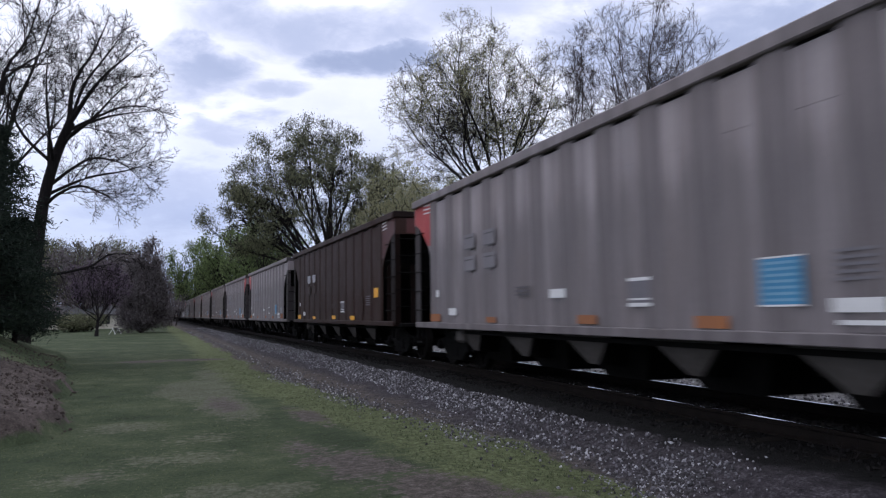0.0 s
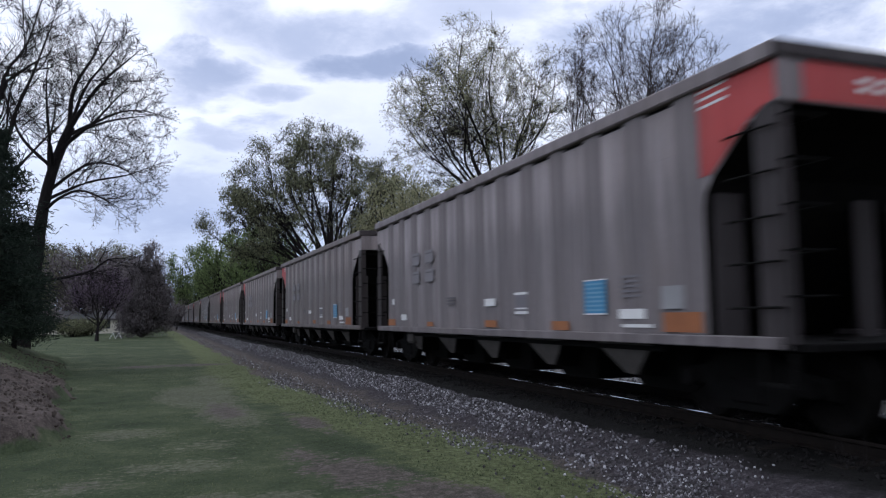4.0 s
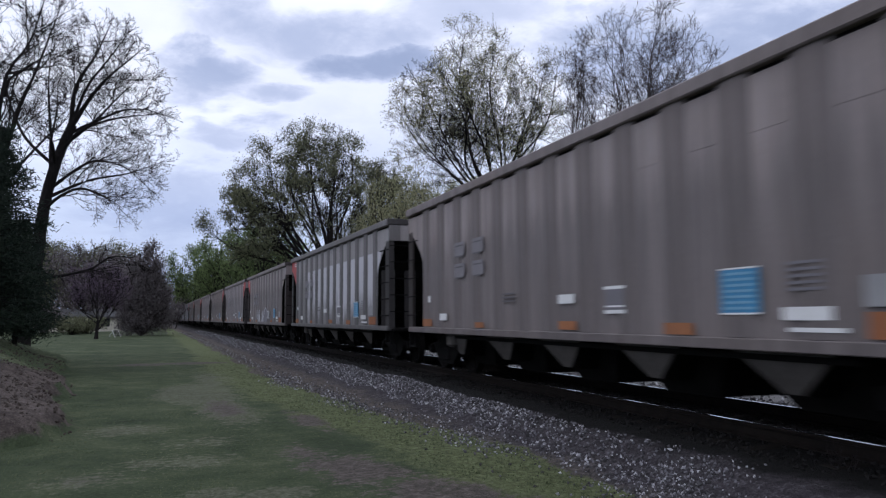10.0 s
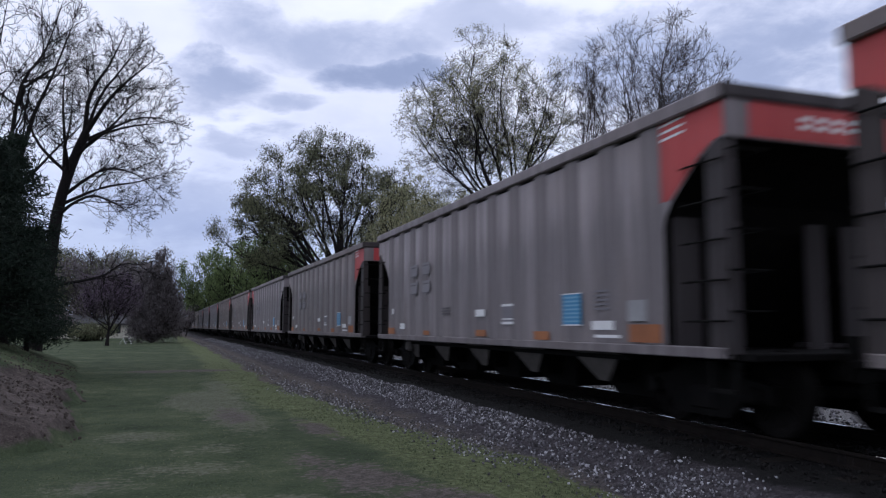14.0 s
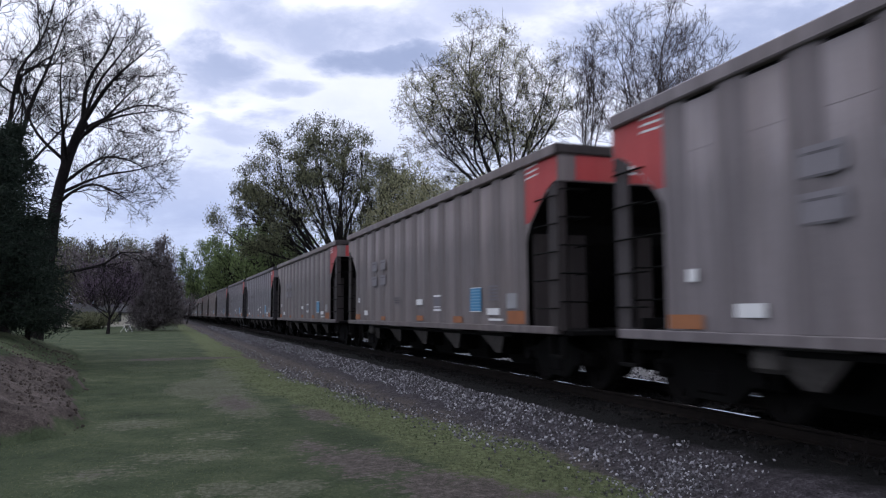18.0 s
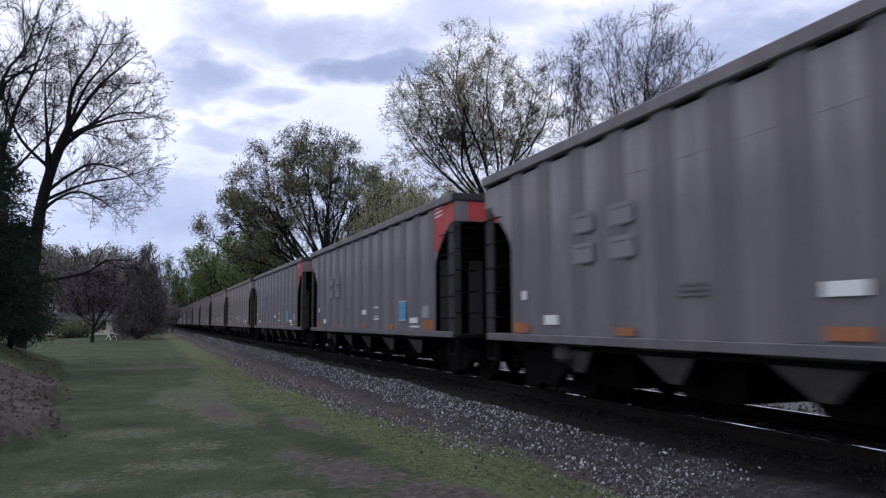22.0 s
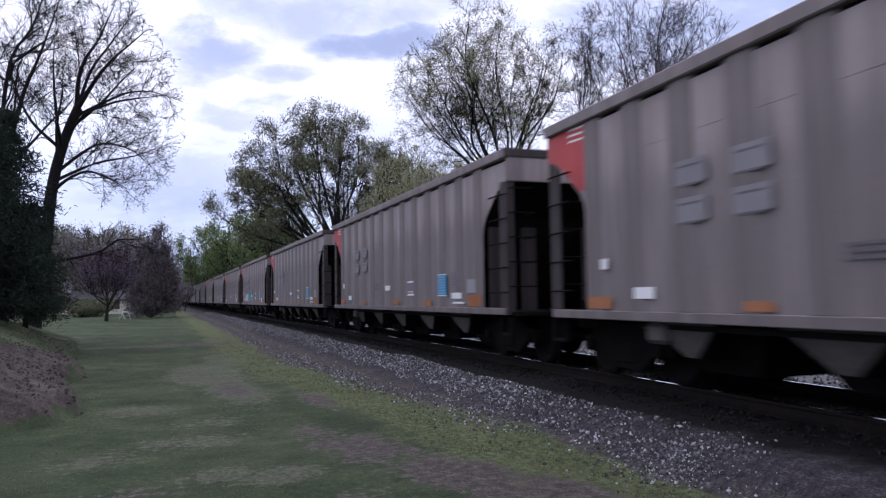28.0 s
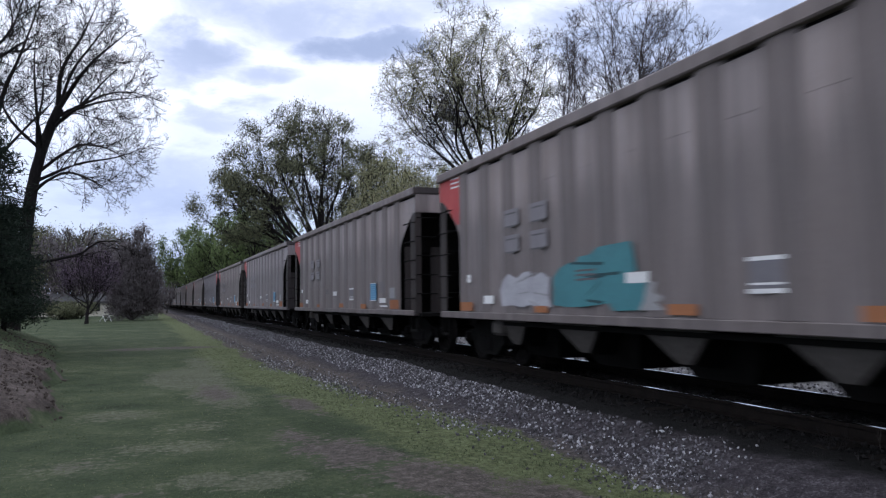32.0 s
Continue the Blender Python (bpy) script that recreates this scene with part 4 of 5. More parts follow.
def graffiti(car, rows):
    """Sprayed shapes on the side that faces the lawn; lighter or darker strokes over them."""
    rng = random.Random(len(rows))

    def paint(name, outline, deep, material, parent, label=""):
        bm = bmesh.new()
        prism(bm, outline, 0, -HW - deep, -HW - deep + 0.003)
        return part(name, bm, material, parent, label)

    for n, (kind, q0, q1, z0, z1, material, line) in enumerate(rows):
        at = lambda u, v: (HL - (q0 + (q1 - q0) * u), z0 + (z1 - z0) * v)
        deep = 0.032 + 0.0012 * n
        piece = paint("graffiti", [at(u + rng.uniform(-0.03, 0.03), v + rng.uniform(-0.03, 0.03)) for u, v in SHAPES[kind]], deep, material, car, "spray-painted graffiti on the side")
        for k in range(5 if line else 0):
            u, v, w, lean = rng.uniform(0.05, 0.7), rng.uniform(0.12, 0.8), rng.uniform(0.12, 0.4), rng.uniform(-0.25, 0.25)
            paint("stroke", [at(u, v), at(u + w, v + lean), at(u + w + 0.02, v + lean + 0.05), at(u + 0.01, v + 0.035)], deep + 0.002, line, piece)


proto = build_car()
cars = []
rng = random.Random(21)
while len(TRAIN) < 37:
    TRAIN.append((rng.choice(["grey", "taupe", "taupe", "cool", "plain"]), rng.choice("TTL")))
for i, (paint, way) in enumerate(TRAIN):
    y = FIRST_Y + (i - 1) * PITCH
    turn = 0 if way == "T" else 180
    m = stand(y, turn)
    if i == 0:
        proto.matrix_basis = m
        car = proto
    else:
        car = copy_thing(proto, m)
    tagged(car, LABELS[paint], "hopper car", group="hopper cars of the train")
    cars.append((car, y, turn))
for (car, y, turn), (paint, way) in zip(cars, TRAIN):
    coat = "taupe" if paint == "plain" else paint
    if coat != "grey":
        for table in (PAINTS, RIB_PAINTS, END_PAINTS):
            repaint(car, (table["grey"],), table[coat])
    if paint == "brown":
        repaint(car, (RED,), OXIDE)
        repaint(car, (ORANGE, SPRAYGREY), YELLOW)
        repaint(car, (BLUE, RUST, PALEBLUE), PAINTS["brown"])
        for o in car.children:
            if o.name.startswith(("placard_edge", "white_label", "stencil_line")):
                o.material_slots[0].link = "OBJECT"
                o.material_slots[0].material = PAINTS["brown"]
            if o.name.startswith("grey_label"):   # its large reflector sits higher than the labels of the others
                o.matrix_basis = pose(0, 0, 0.36)
            if o.name.startswith(("lettering", "letter_block")):   # only the upper row of its lettering is still pale
                low = min(v.co.z for v in o.data.vertices) < 2.2
                o.material_slots[0].link = "OBJECT"
                o.material_slots[0].material = PAINTS["brown"] if low else SPRAY
    if paint == "plain":
        repaint(car, (RED,), PAINTS["taupe"])
MARKS = ("small_label", "letter_block", "stencil_plate", "lettering", "white_label", "orange_patch", "inspection_placard", "placard_stripe", "blue_placard", "placard_line", "placard_edge", "capacity_line", "grey_label", "stencil_line")
for car, y, turn in cars:   # only the side towards the lawn is known to carry markings
    seen = -1 if turn == 0 else 1
    for o in list(car.children):
        if o.name.split(".")[0] in MARKS and o.data.vertices[0].co.x * seen < 0:
            bpy.data.objects.remove(o)
graffiti(cars[10][0], [("column", 3.75, 4.1, 1.12, 1.68, SPRAY, None), ("column", 4.5, 5.25, 1.0, 1.66, SPRAY, SPRAYGREY), ("wedge", 5.6, 6.75, 0.99, 1.6, SPRAY, SPRAYGREY), ("dome", 6.7, 8.05, 1.0, 1.72, DARKINK, None), ("arch", 6.65, 8.1, 1.0, 1.73, SPRAY, None), ("letter", 8.1, 8.9, 1.14, 1.6, SPRAYGREY, SPRAY)])
graffiti(cars[23][0], [("letter", 2.2, 3.95, 1.06, 1.62, SPRAY, SPRAYGREY), ("block", 4.0, 6.2, 1.05, 1.86, TEAL, DARKTEAL), ("wedge", 6.15, 6.6, 1.05, 1.4, SPRAYGREY, None)])

# ---- trees and shrubs ----
def bark(name, a, b):
    m, nt, bsdf = nodes_of(name)
    co = node(nt, "ShaderNodeTexCoord").outputs["Object"]
    f1 = noise_tex(nt, stretched(nt, co, 6, 6, 1.2), 2.5, 5, 0.65)
    f2 = noise_tex(nt, co, 1.1, 3)
    nt.links.new(ramp(nt, maths(nt, "ADD", maths(nt, "MULTIPLY", f1, 0.6), maths(nt, "MULTIPLY", f2, 0.4)), [(0.3, a), (0.7, b)]), bsdf.inputs["Base Color"])
    bsdf.inputs["Roughness"].default_value = 0.95
    bsdf.inputs["Specular IOR Level"].default_value = 0.06
    bump(nt, bsdf, f1, 0.6, 0.04)
    return m


def foliage(name, a, b, c):
    m, nt, bsdf = nodes_of(name)
    geo = node(nt, "ShaderNodeNewGeometry")
    big = noise_tex(nt, geo.outputs["Position"], 0.5, 3)
    f = maths(nt, "ADD", maths(nt, "MULTIPLY", geo.outputs["Random Per Island"], 0.6), maths(nt, "MULTIPLY", big, 0.4))
    nt.links.new(ramp(nt, f, [(0.15, a), (0.5, b), (0.9, c)]), bsdf.inputs["Base Color"])
    bsdf.inputs["Roughness"].default_value = 0.7
    bsdf.inputs["Specular IOR Level"].default_value = 0.2
    tr = node(nt, "ShaderNodeBsdfTranslucent")
    nt.links.new(ramp(nt, f, [(0.15, a), (0.5, b), (0.9, c)]), tr.inputs["Color"])
    mx = node(nt, "ShaderNodeMixShader")
    mx.inputs[0].default_value = 0.4
    nt.links.new(bsdf.outputs[0], mx.inputs[1])
    nt.links.new(tr.outputs[0], mx.inputs[2])
    nt.links.new(mx.outputs[0], nt.nodes["Material Output"].inputs[0])
    return m


BARK_DARK = bark("dark_bark", (0.009, 0.008, 0.0085), (0.033, 0.029, 0.029))
BARK_GREY = bark("grey_bark", (0.030, 0.027, 0.025), (0.075, 0.068, 0.061))
BARK_BROWN = bark("brown_twigs", (0.040, 0.034, 0.035), (0.095, 0.083, 0.082))
LEAF_OLIVE = foliage("olive_spring_leaves", (0.078, 0.084, 0.050), (0.132, 0.140, 0.082), (0.23, 0.238, 0.145))
LEAF_YELLOW = foliage("yellow_green_buds", (0.18, 0.182, 0.10), (0.27, 0.27, 0.155), (0.38, 0.37, 0.23))
LEAF_GREEN = foliage("fresh_green_leaves", (0.080, 0.115, 0.045), (0.13, 0.175, 0.072), (0.20, 0.25, 0.11))
LEAF_DARK = foliage("dark_needles", (0.012, 0.019, 0.015), (0.024, 0.035, 0.026), (0.042, 0.058, 0.042))
BUD_BROWN = foliage("brown_buds", (0.105, 0.092, 0.098), (0.16, 0.142, 0.148), (0.23, 0.208, 0.212))
BLOSSOM = foliage("purple_blossom", (0.085, 0.062, 0.088), (0.14, 0.10, 0.145), (0.21, 0.16, 0.22))


class Tree:
    """Tapered limbs that fork again and again, with leaves or buds towards the ends."""

    def __init__(self, seed):
        self.rng = random.Random(seed)
        self.parts = {}
        self.tips = []
        self.count = 0

    def tube(self, key, pts, radii, sides):
        verts, faces = self.parts.setdefault(key, ([], []))
        prev = None
        last = len(pts) - 1
        for i, p in enumerate(pts):
            d = (pts[min(i + 1, last)] - pts[max(i - 1, 0)]).normalized()
            u = d.orthogonal().normalized()
            v = d.cross(u)
            k = len(verts)
            for j in range(sides):
                t = j * math.tau / sides
                q = p + (u * math.cos(t) + v * math.sin(t)) * radii[i]
                verts.append((q.x, q.y, q.z))
            if prev is not None:
                for j in range(sides):
                    faces.append((prev + j, prev + (j + 1) % sides, k + (j + 1) % sides, k + j))
            prev = k

    def grow(self, key, p, d, length, r, level, o):
        rng = self.rng
        n = (5, 5, 4, 3, 3, 2, 2, 2)[level]
        pts, radii, dirs = [p], [r], [d]
        tip = r * (0.62 if level < o["depth"] else 0.6)
        thin = o["thin"]
        lift = 0 if level == 0 else o["lift"] if level < 4 else o["lift"] * 0.4
        for i in range(n):
            w = o["wander"] * (0.4 if level == 0 else 1)
            w *= 1.45 if level >= 3 else 1
            d = (d + Vector((rng.gauss(0, w), rng.gauss(0, w), rng.gauss(0, w) + lift))).normalized()
            p = p + d * (length / n)
            out = False
            if level > 0 and o["env"]:
                rw, cz, rh = o["env"]
                out = (p.x * p.x + p.y * p.y) / (rw * rw) + ((p.z - cz) / (rh if p.z > cz else rh * 2.2)) ** 2 > 1
                if out:   # light and wind keep the crown in its rounded outline
                    d = (d * 0.6 + (Vector((0, 0, cz)) - p).normalized() * rng.uniform(0.2, 0.7)).normalized()
            pts.append(p)
            dirs.append(d)
            radii.append(max(thin, r + (tip - r) * (i + 1) / n))
            if out:
                length *= 0.42
                n = len(pts) - 1
                break
        self.tube(key, pts, radii, (10, 8, 6, 4, 3, 3, 3, 3)[level])
        if level >= o["depth"]:
            self.tips.append((p, d))
            return
        kids = o["kids"][min(level, len(o["kids"]) - 1)]
        turn = rng.uniform(0, math.tau)
        for k in range(kids):
            f = 1 - (k / kids) * o["along"] * (0.55 if level == 0 else 1)
            i = max(1, min(n, round(f * n)))
            base, dd = pts[i], dirs[i]
            side = dd.orthogonal().normalized()
            turn += 2.4 + rng.uniform(-0.4, 0.4)
            side.rotate(Matrix.Rotation(turn, 3, dd))
            a = o["spread"] * rng.uniform(0.6, 1.2) * (0.45 if k == 0 else 1)
            nd = (dd * math.cos(a) + side * math.sin(a)).normalized()
            if level == 0:
                sub = "limb.%d" % k
            else:
                sub = "twigs" if level + 1 >= o["twig_level"] else key
            self.grow(sub, base, nd, (o["limb"] if level == 0 and "limb" in o else length * o["shrink"]) * rng.uniform(0.72, 1.15) * (1.1 if k == 0 else 0.95), radii[i] * (0.80 if k == 0 else 0.62), level + 1, o)

    def leaves(self, per_tip, size, reach, share=1.0):
        rng = self.rng
        verts, faces = self.parts.setdefault("crown", ([], []))
        for p, d in self.tips:
            if rng.random() > share:
                continue
            for _ in range(per_tip):
                c = p + Vector((rng.gauss(0, 1), rng.gauss(0, 1), rng.gauss(0, 0.8))) * reach
                e = Euler((rng.uniform(0, 6), rng.uniform(0, 6), rng.uniform(0, 6))).to_matrix()
                s = size * rng.uniform(0.6, 1.3)
                k = len(verts)
                for q in ((-1, 0, 0), (0, -0.55, 0.1), (1, 0, 0), (0, 0.55, 0.1)):
                    w = c + e @ (Vector(q) * s)
                    verts.append((w.x, w.y, w.z))
                faces.append((k, k + 1, k + 2, k + 3))

    def fit(self, tall, wide):
        """Brings the whole to its height and to the half width of its crown."""
        pts = np.array([(p.x, p.y, p.z) for p, d in self.tips])
        mid = np.median(pts[:, :2], axis=0)
        half = np.percentile(np.hypot(*(pts[:, :2] - mid).T), 95)
        self.sx, self.sz = wide / half, tall / np.percentile(pts[:, 2], 99.95)
        for key, (v, f) in self.parts.items():
            if v:
                a = np.array(v) * (self.sx, self.sx, self.sz)
                self.parts[key] = (a.tolist(), f)
        self.tips = [(Vector((p.x * self.sx, p.y * self.sx, p.z * self.sz)), d) for p, d in self.tips]

    def done(self, name, x, y, z, bark_mat, leaf_mat, label, category="tree", rz=0):
        thing = empty(name, x, y, z, rz)
        for key, (v, f) in self.parts.items():
            if f:
                mat = leaf_mat if key == "crown" else bark_mat
                ob = pydata("twig_crown" if key == "twigs" else key.split(".")[0], v, f, mat, thing, smooth=key != "crown")
                if key in ("crown", "twigs"):
                    tagged(ob, kind="stuff")
        tagged(thing, label, category)
        return thing


def opts(depth=6, kids=(5, 4, 3, 3, 3, 3), spread=0.62, lift=0.05, wander=0.11, shrink=0.72, along=0.7, twig_level=3, thin=0.008, env=None):
    return dict(depth=depth, kids=kids, spread=spread, lift=lift, wander=wander, shrink=shrink, along=along, twig_level=twig_level, thin=thin, env=env)


def rounded(points, step):
    """A smooth line through a few points, in even steps."""
    p = [Vector(q) for q in points]
    p = [p[0] * 2 - p[1]] + p + [p[-1] * 2 - p[-2]]
    out = []
    for i in range(1, len(p) - 2):
        n = max(1, round((p[i + 1] - p[i]).length / step))
        for k in range(n):
            f = k / n
            out.append(0.5 * (2 * p[i] + (p[i + 1] - p[i - 1]) * f + (2 * p[i - 1] - 5 * p[i] + 4 * p[i + 1] - p[i + 2]) * f * f + (3 * p[i] - p[i - 1] - 3 * p[i + 1] + p[i + 2]) * f ** 3))
    return out + [p[-2]]


def fan_of_limbs(rng, fork, lobes, count, low, bow):
    """Main limbs from the fork to places spread evenly over the crown; low: how far down they reach, bow: how much they swing out before they rise."""
    out = []
    total = sum(l[6] for l in lobes)
    for cx, cy, cz, rx, ry, rz, share in lobes:
        n = max(1, round(count * share / total))
        for k in range(n):
            up = 1 - (k + 0.5) / n * (1 - low)
            a = k * 2.39996 + rng.uniform(-0.3, 0.3)
            flat = math.sqrt(max(0, 1 - up * up))
            tip = Vector((cx + rx * flat * math.cos(a), cy + ry * flat * math.sin(a), cz + rz * up)) * 1.0
            tip = Vector((cx, cy, cz)).lerp(tip, rng.uniform(0.80, 0.95))
            way = tip - fork
            side = Vector((way.x, way.y, 0))
            m1 = fork + way * 0.33 + side * bow * 0.5 + Vector((rng.gauss(0, 0.03), rng.gauss(0, 0.03), rng.gauss(0, 0.02))) * way.length
            m2 = fork + way * 0.68 + side * bow * 0.4 + Vector((rng.gauss(0, 0.04), rng.gauss(0, 0.04), rng.gauss(0, 0.03))) * way.length
            out.append([fork + Vector((rng.gauss(0, 0.1), rng.gauss(0, 0.1), rng.uniform(-0.6, 0.4))), m1, m2, tip])
    return out


def tree(name, seed, at, lobes, boles, r, bark_mat, label, limbs=12, depth=4, size=1.0, thin=0.009, rise=0.05, wander=0.13, angle=0.72, ratio=0.52, leaf=None, leaf_mat=None, clump=0.4, low=-0.15, bow=0.25, bare=0.25, hollow=0.0, ragged=0.42, category="tree"):
    """Boles from the ground, main limbs (given as lines, or a number of them fanned over the lobes), and side branches that fork again down to the twigs.
    lobes: (x, y, z, half widths, share) of the crown, x to the right and y away as one looks from the lawn. size: how coarse the branching is.
    leaf: how many a twig, their size, their reach, the share of twigs in leaf; hollow: how far inside the crown they end. ragged: how uneven the crown's outline is."""
    rng = random.Random(seed)
    t = Tree(seed)
    fork = Vector(boles[0][-1])
    centre = Vector(boles[0][-1]) * 0.5 + Vector(boles[0][0]) * 0.5
    spacing = [0.46 * size, 0.33 * size, 0.23 * size, 0.17 * size, 0.14 * size]
    wobble = seed * 1.7
    tips = []

    def depth_at(p):
        best = 9.0
        for cx, cy, cz, rx, ry, rz, share in lobes:
            x, y, z = (p.x - cx) / rx, (p.y - cy) / ry, (p.z - cz) / rz
            best = min(best, x * x + y * y + z * z)
        return best

    def outside(p):
        return depth_at(p) > 1.0 + ragged * noise.noise((p.x * 0.5 / size + wobble, p.y * 0.5 / size, p.z * 0.5 / size))

    def branch(level, key, line, radii):
        total = sum((b - a).length for a, b in zip(line, line[1:]))
        s = total * (bare if level == 0 else 0.12)
        turn = rng.uniform(0, math.tau)
        while s < total:
            f = s / total * (len(line) - 1)
            i = min(len(line) - 2, int(f))
            p = line[i].lerp(line[i + 1], f - i)
            d = (line[i + 1] - line[i]).normalized()
            turn += 2.4 + rng.uniform(-0.7, 0.7)
            side = d.orthogonal().normalized()
            side.rotate(Matrix.Rotation(turn, 3, d))
            away = (p - centre).normalized()
            side = (side + (away - d * away.dot(d)) * 0.5).normalized()
            a = angle * rng.uniform(0.65, 1.25)
            sprout(level + 1, key, p, d * math.cos(a) + side * math.sin(a), min(4.5 * size, ratio * total * (1 - 0.62 * s / total)) * rng.uniform(0.55, 1.25), radii[i])
            s += spacing[level] * rng.uniform(0.6, 1.45)
        for k in range(2):
            sprout(level + 1, key, line[-1], (line[-1] - line[-2]).normalized() + Vector((rng.gauss(0, 0.3), rng.gauss(0, 0.3), rng.gauss(0, 0.3))), ratio * total * 0.42, radii[-1])

    def sprout(level, key, p, d, length, thick):
        length = max(length, 0.22 * size)
        n = max(2, min(7, int(length / (0.26 * size))))
        r0 = max(thin, min(thick * 0.6, 0.010 * length + thin * 0.5))
        line, radii = [p], [r0]
        w = wander * (1.0 if level < 3 else 1.5)
        for k in range(n):
            d = (d + Vector((rng.gauss(0, w), rng.gauss(0, w), rng.gauss(0, w) + rise))).normalized()
            p = p + d * (length / n)
            line.append(p)
            radii.append(max(thin * 0.6, r0 + (thin * 0.7 - r0) * (k + 1) / n))
            if outside(p):
                break
        t.tube("twigs" if level > 1 else key, line, radii, 3 if level > 1 else 5)
        if level < depth and len(line) > 2:
            branch(level, key, line, radii)
        else:
            tips.append(p)
        if level == depth - 1:
            tips.append(line[len(line) // 2])

    for k, line in enumerate(boles):
        line = rounded(line, 0.8)
        n = len(line) - 1
        t.tube("trunk.%d" % k, line, [r * (1.25 if i == 0 else 1 - 0.38 * i / n) for i in range(n + 1)], 10)
    main = fan_of_limbs(rng, fork, lobes, limbs, low, bow) if isinstance(limbs, int) else limbs
    for k, line in enumerate(main):
        line = rounded([Vector(q) + (Vector((rng.gauss(0, 0.05), rng.gauss(0, 0.1), rng.gauss(0, 0.05))) if j else Vector()) for j, q in enumerate(line)], 0.4 * size)
        n = len(line) - 1
        wide = r * rng.uniform(0.20, 0.30) if isinstance(limbs, int) else r * (0.34 if k < 2 else 0.24)
        radii = [max(thin * 1.4, wide * (1 - i / n) ** 0.8 + thin) for i in range(n + 1)]
        t.tube("limb.%d" % k, line, radii, 7)
        branch(0, "limb.%d" % k, line, radii)
    if leaf:
        per, wide, reach, share = leaf
        v, f = t.parts.setdefault("crown", ([], []))
        for c in tips:
            if hollow and depth_at(c) < hollow * rng.uniform(0.6, 1.3):
                continue
            if 0.5 + noise.noise((c.x * clump / size + wobble, c.y * clump / size, c.z * clump / size)) * 1.15 + rng.uniform(-0.12, 0.12) > share:
                continue
            for _ in range(per):
                q = c + Vector((rng.gauss(0, reach), rng.gauss(0, reach), rng.gauss(0, reach)))
                e = Euler((rng.uniform(0, 6.28), rng.uniform(0, 6.28), rng.uniform(0, 6.28))).to_matrix() * (wide * rng.uniform(0.6, 1.35))
                k = len(v)
                for o in ((-1, 0, 0), (0, -0.5, 0.12), (1, 0, 0), (0, 0.5, 0.12)):
                    w = q + e @ Vector(o)
                    v.append((w.x, w.y, w.z))
                f.append((k, k + 1, k + 2, k + 3))
    x, y = at
    return t.done(name, x, y, height(x, y), bark_mat, leaf_mat, label, category, -21.15)


def conifer(seed, at, tall, wide, label):
    x, y = at
    rng = random.Random(seed)
    t = Tree(seed)
    t.tube("trunk", [Vector((0, 0, -0.2)), Vector((0.05, 0, tall * 0.5)), Vector((0, 0.05, tall))], [tall * 0.022, tall * 0.013, 0.02], 8)
    verts, faces = t.parts.setdefault("crown", ([], []))
    n = int(tall * 30)
    for i in range(n):
        f = (i + rng.random()) / n
        z = tall * (0.10 + 0.88 * f)
        reach = wide * (1 - f) ** 0.7 * rng.uniform(0.55, 1.12) + 0.2
        a = rng.uniform(0, math.tau)
        d = Vector((math.cos(a), math.sin(a), rng.uniform(-0.25, 0.2)))
        p0, p1 = Vector((0, 0, z)), Vector((0, 0, z)) + d * reach
        t.tube("limb", [p0, (p0 + p1) / 2 + Vector((0, 0, 0.05)), p1], [0.03, 0.018, 0.006], 3)
        for _ in range(int(30 + reach * 62)):
            u = rng.random() ** 0.7
            c = p0 + (p1 - p0) * u + Vector((rng.gauss(0, 0.17), rng.gauss(0, 0.17), rng.gauss(-0.08, 0.13)))
            e = Euler((rng.gauss(0, 0.6), rng.gauss(0, 0.6), rng.uniform(0, 6.28))).to_matrix()
            s = rng.uniform(0.06, 0.14)
            k = len(verts)
            for q in ((-1, 0, 0), (0, -0.2, 0.05), (1, 0, -0.3), (0, 0.2, 0.05)):
                w = c + e @ (Vector(q) * s)
                verts.append((w.x, w.y, w.z))
            faces.append((k, k + 1, k + 2, k + 3))
    return t.done("conifer", x, y, height(x, y), BARK_DARK, LEAF_DARK, label)


def shrub(name, seed, at, tall, wide, stems, leaf, bark_mat, leaf_mat, label, depth=5, spread=0.32):
    x, y = at
    t = Tree(seed)
    for k in range(stems):
        a = t.rng.uniform(0, math.tau)
        rr = 0.4 * t.rng.random() ** 0.5
        t.grow("stem.%d" % k, Vector((math.cos(a) * rr, math.sin(a) * rr, -0.02)), Vector((math.cos(a) * 0.30, math.sin(a) * 0.30, 1)).normalized(), t.rng.uniform(0.5, 1.0), 0.02, 1,
               opts(depth, (3, 3, 3, 3, 3), spread, 0.05, 0.10, 0.62, 0.9, 2))
    t.fit(tall, wide)
    if leaf:
        t.leaves(*leaf)
    return t.done(name, x, y, height(x, y) - 0.05, bark_mat, leaf_mat, label, "shrub")


def spot(px, depth):
    """A place by its bearing from the standpoint and its distance ahead."""
    a = math.radians(21.15)
    r = (px - 784) / 1331 * depth
    return r * math.cos(a) + depth * math.sin(a), depth * math.cos(a) - r * math.sin(a)


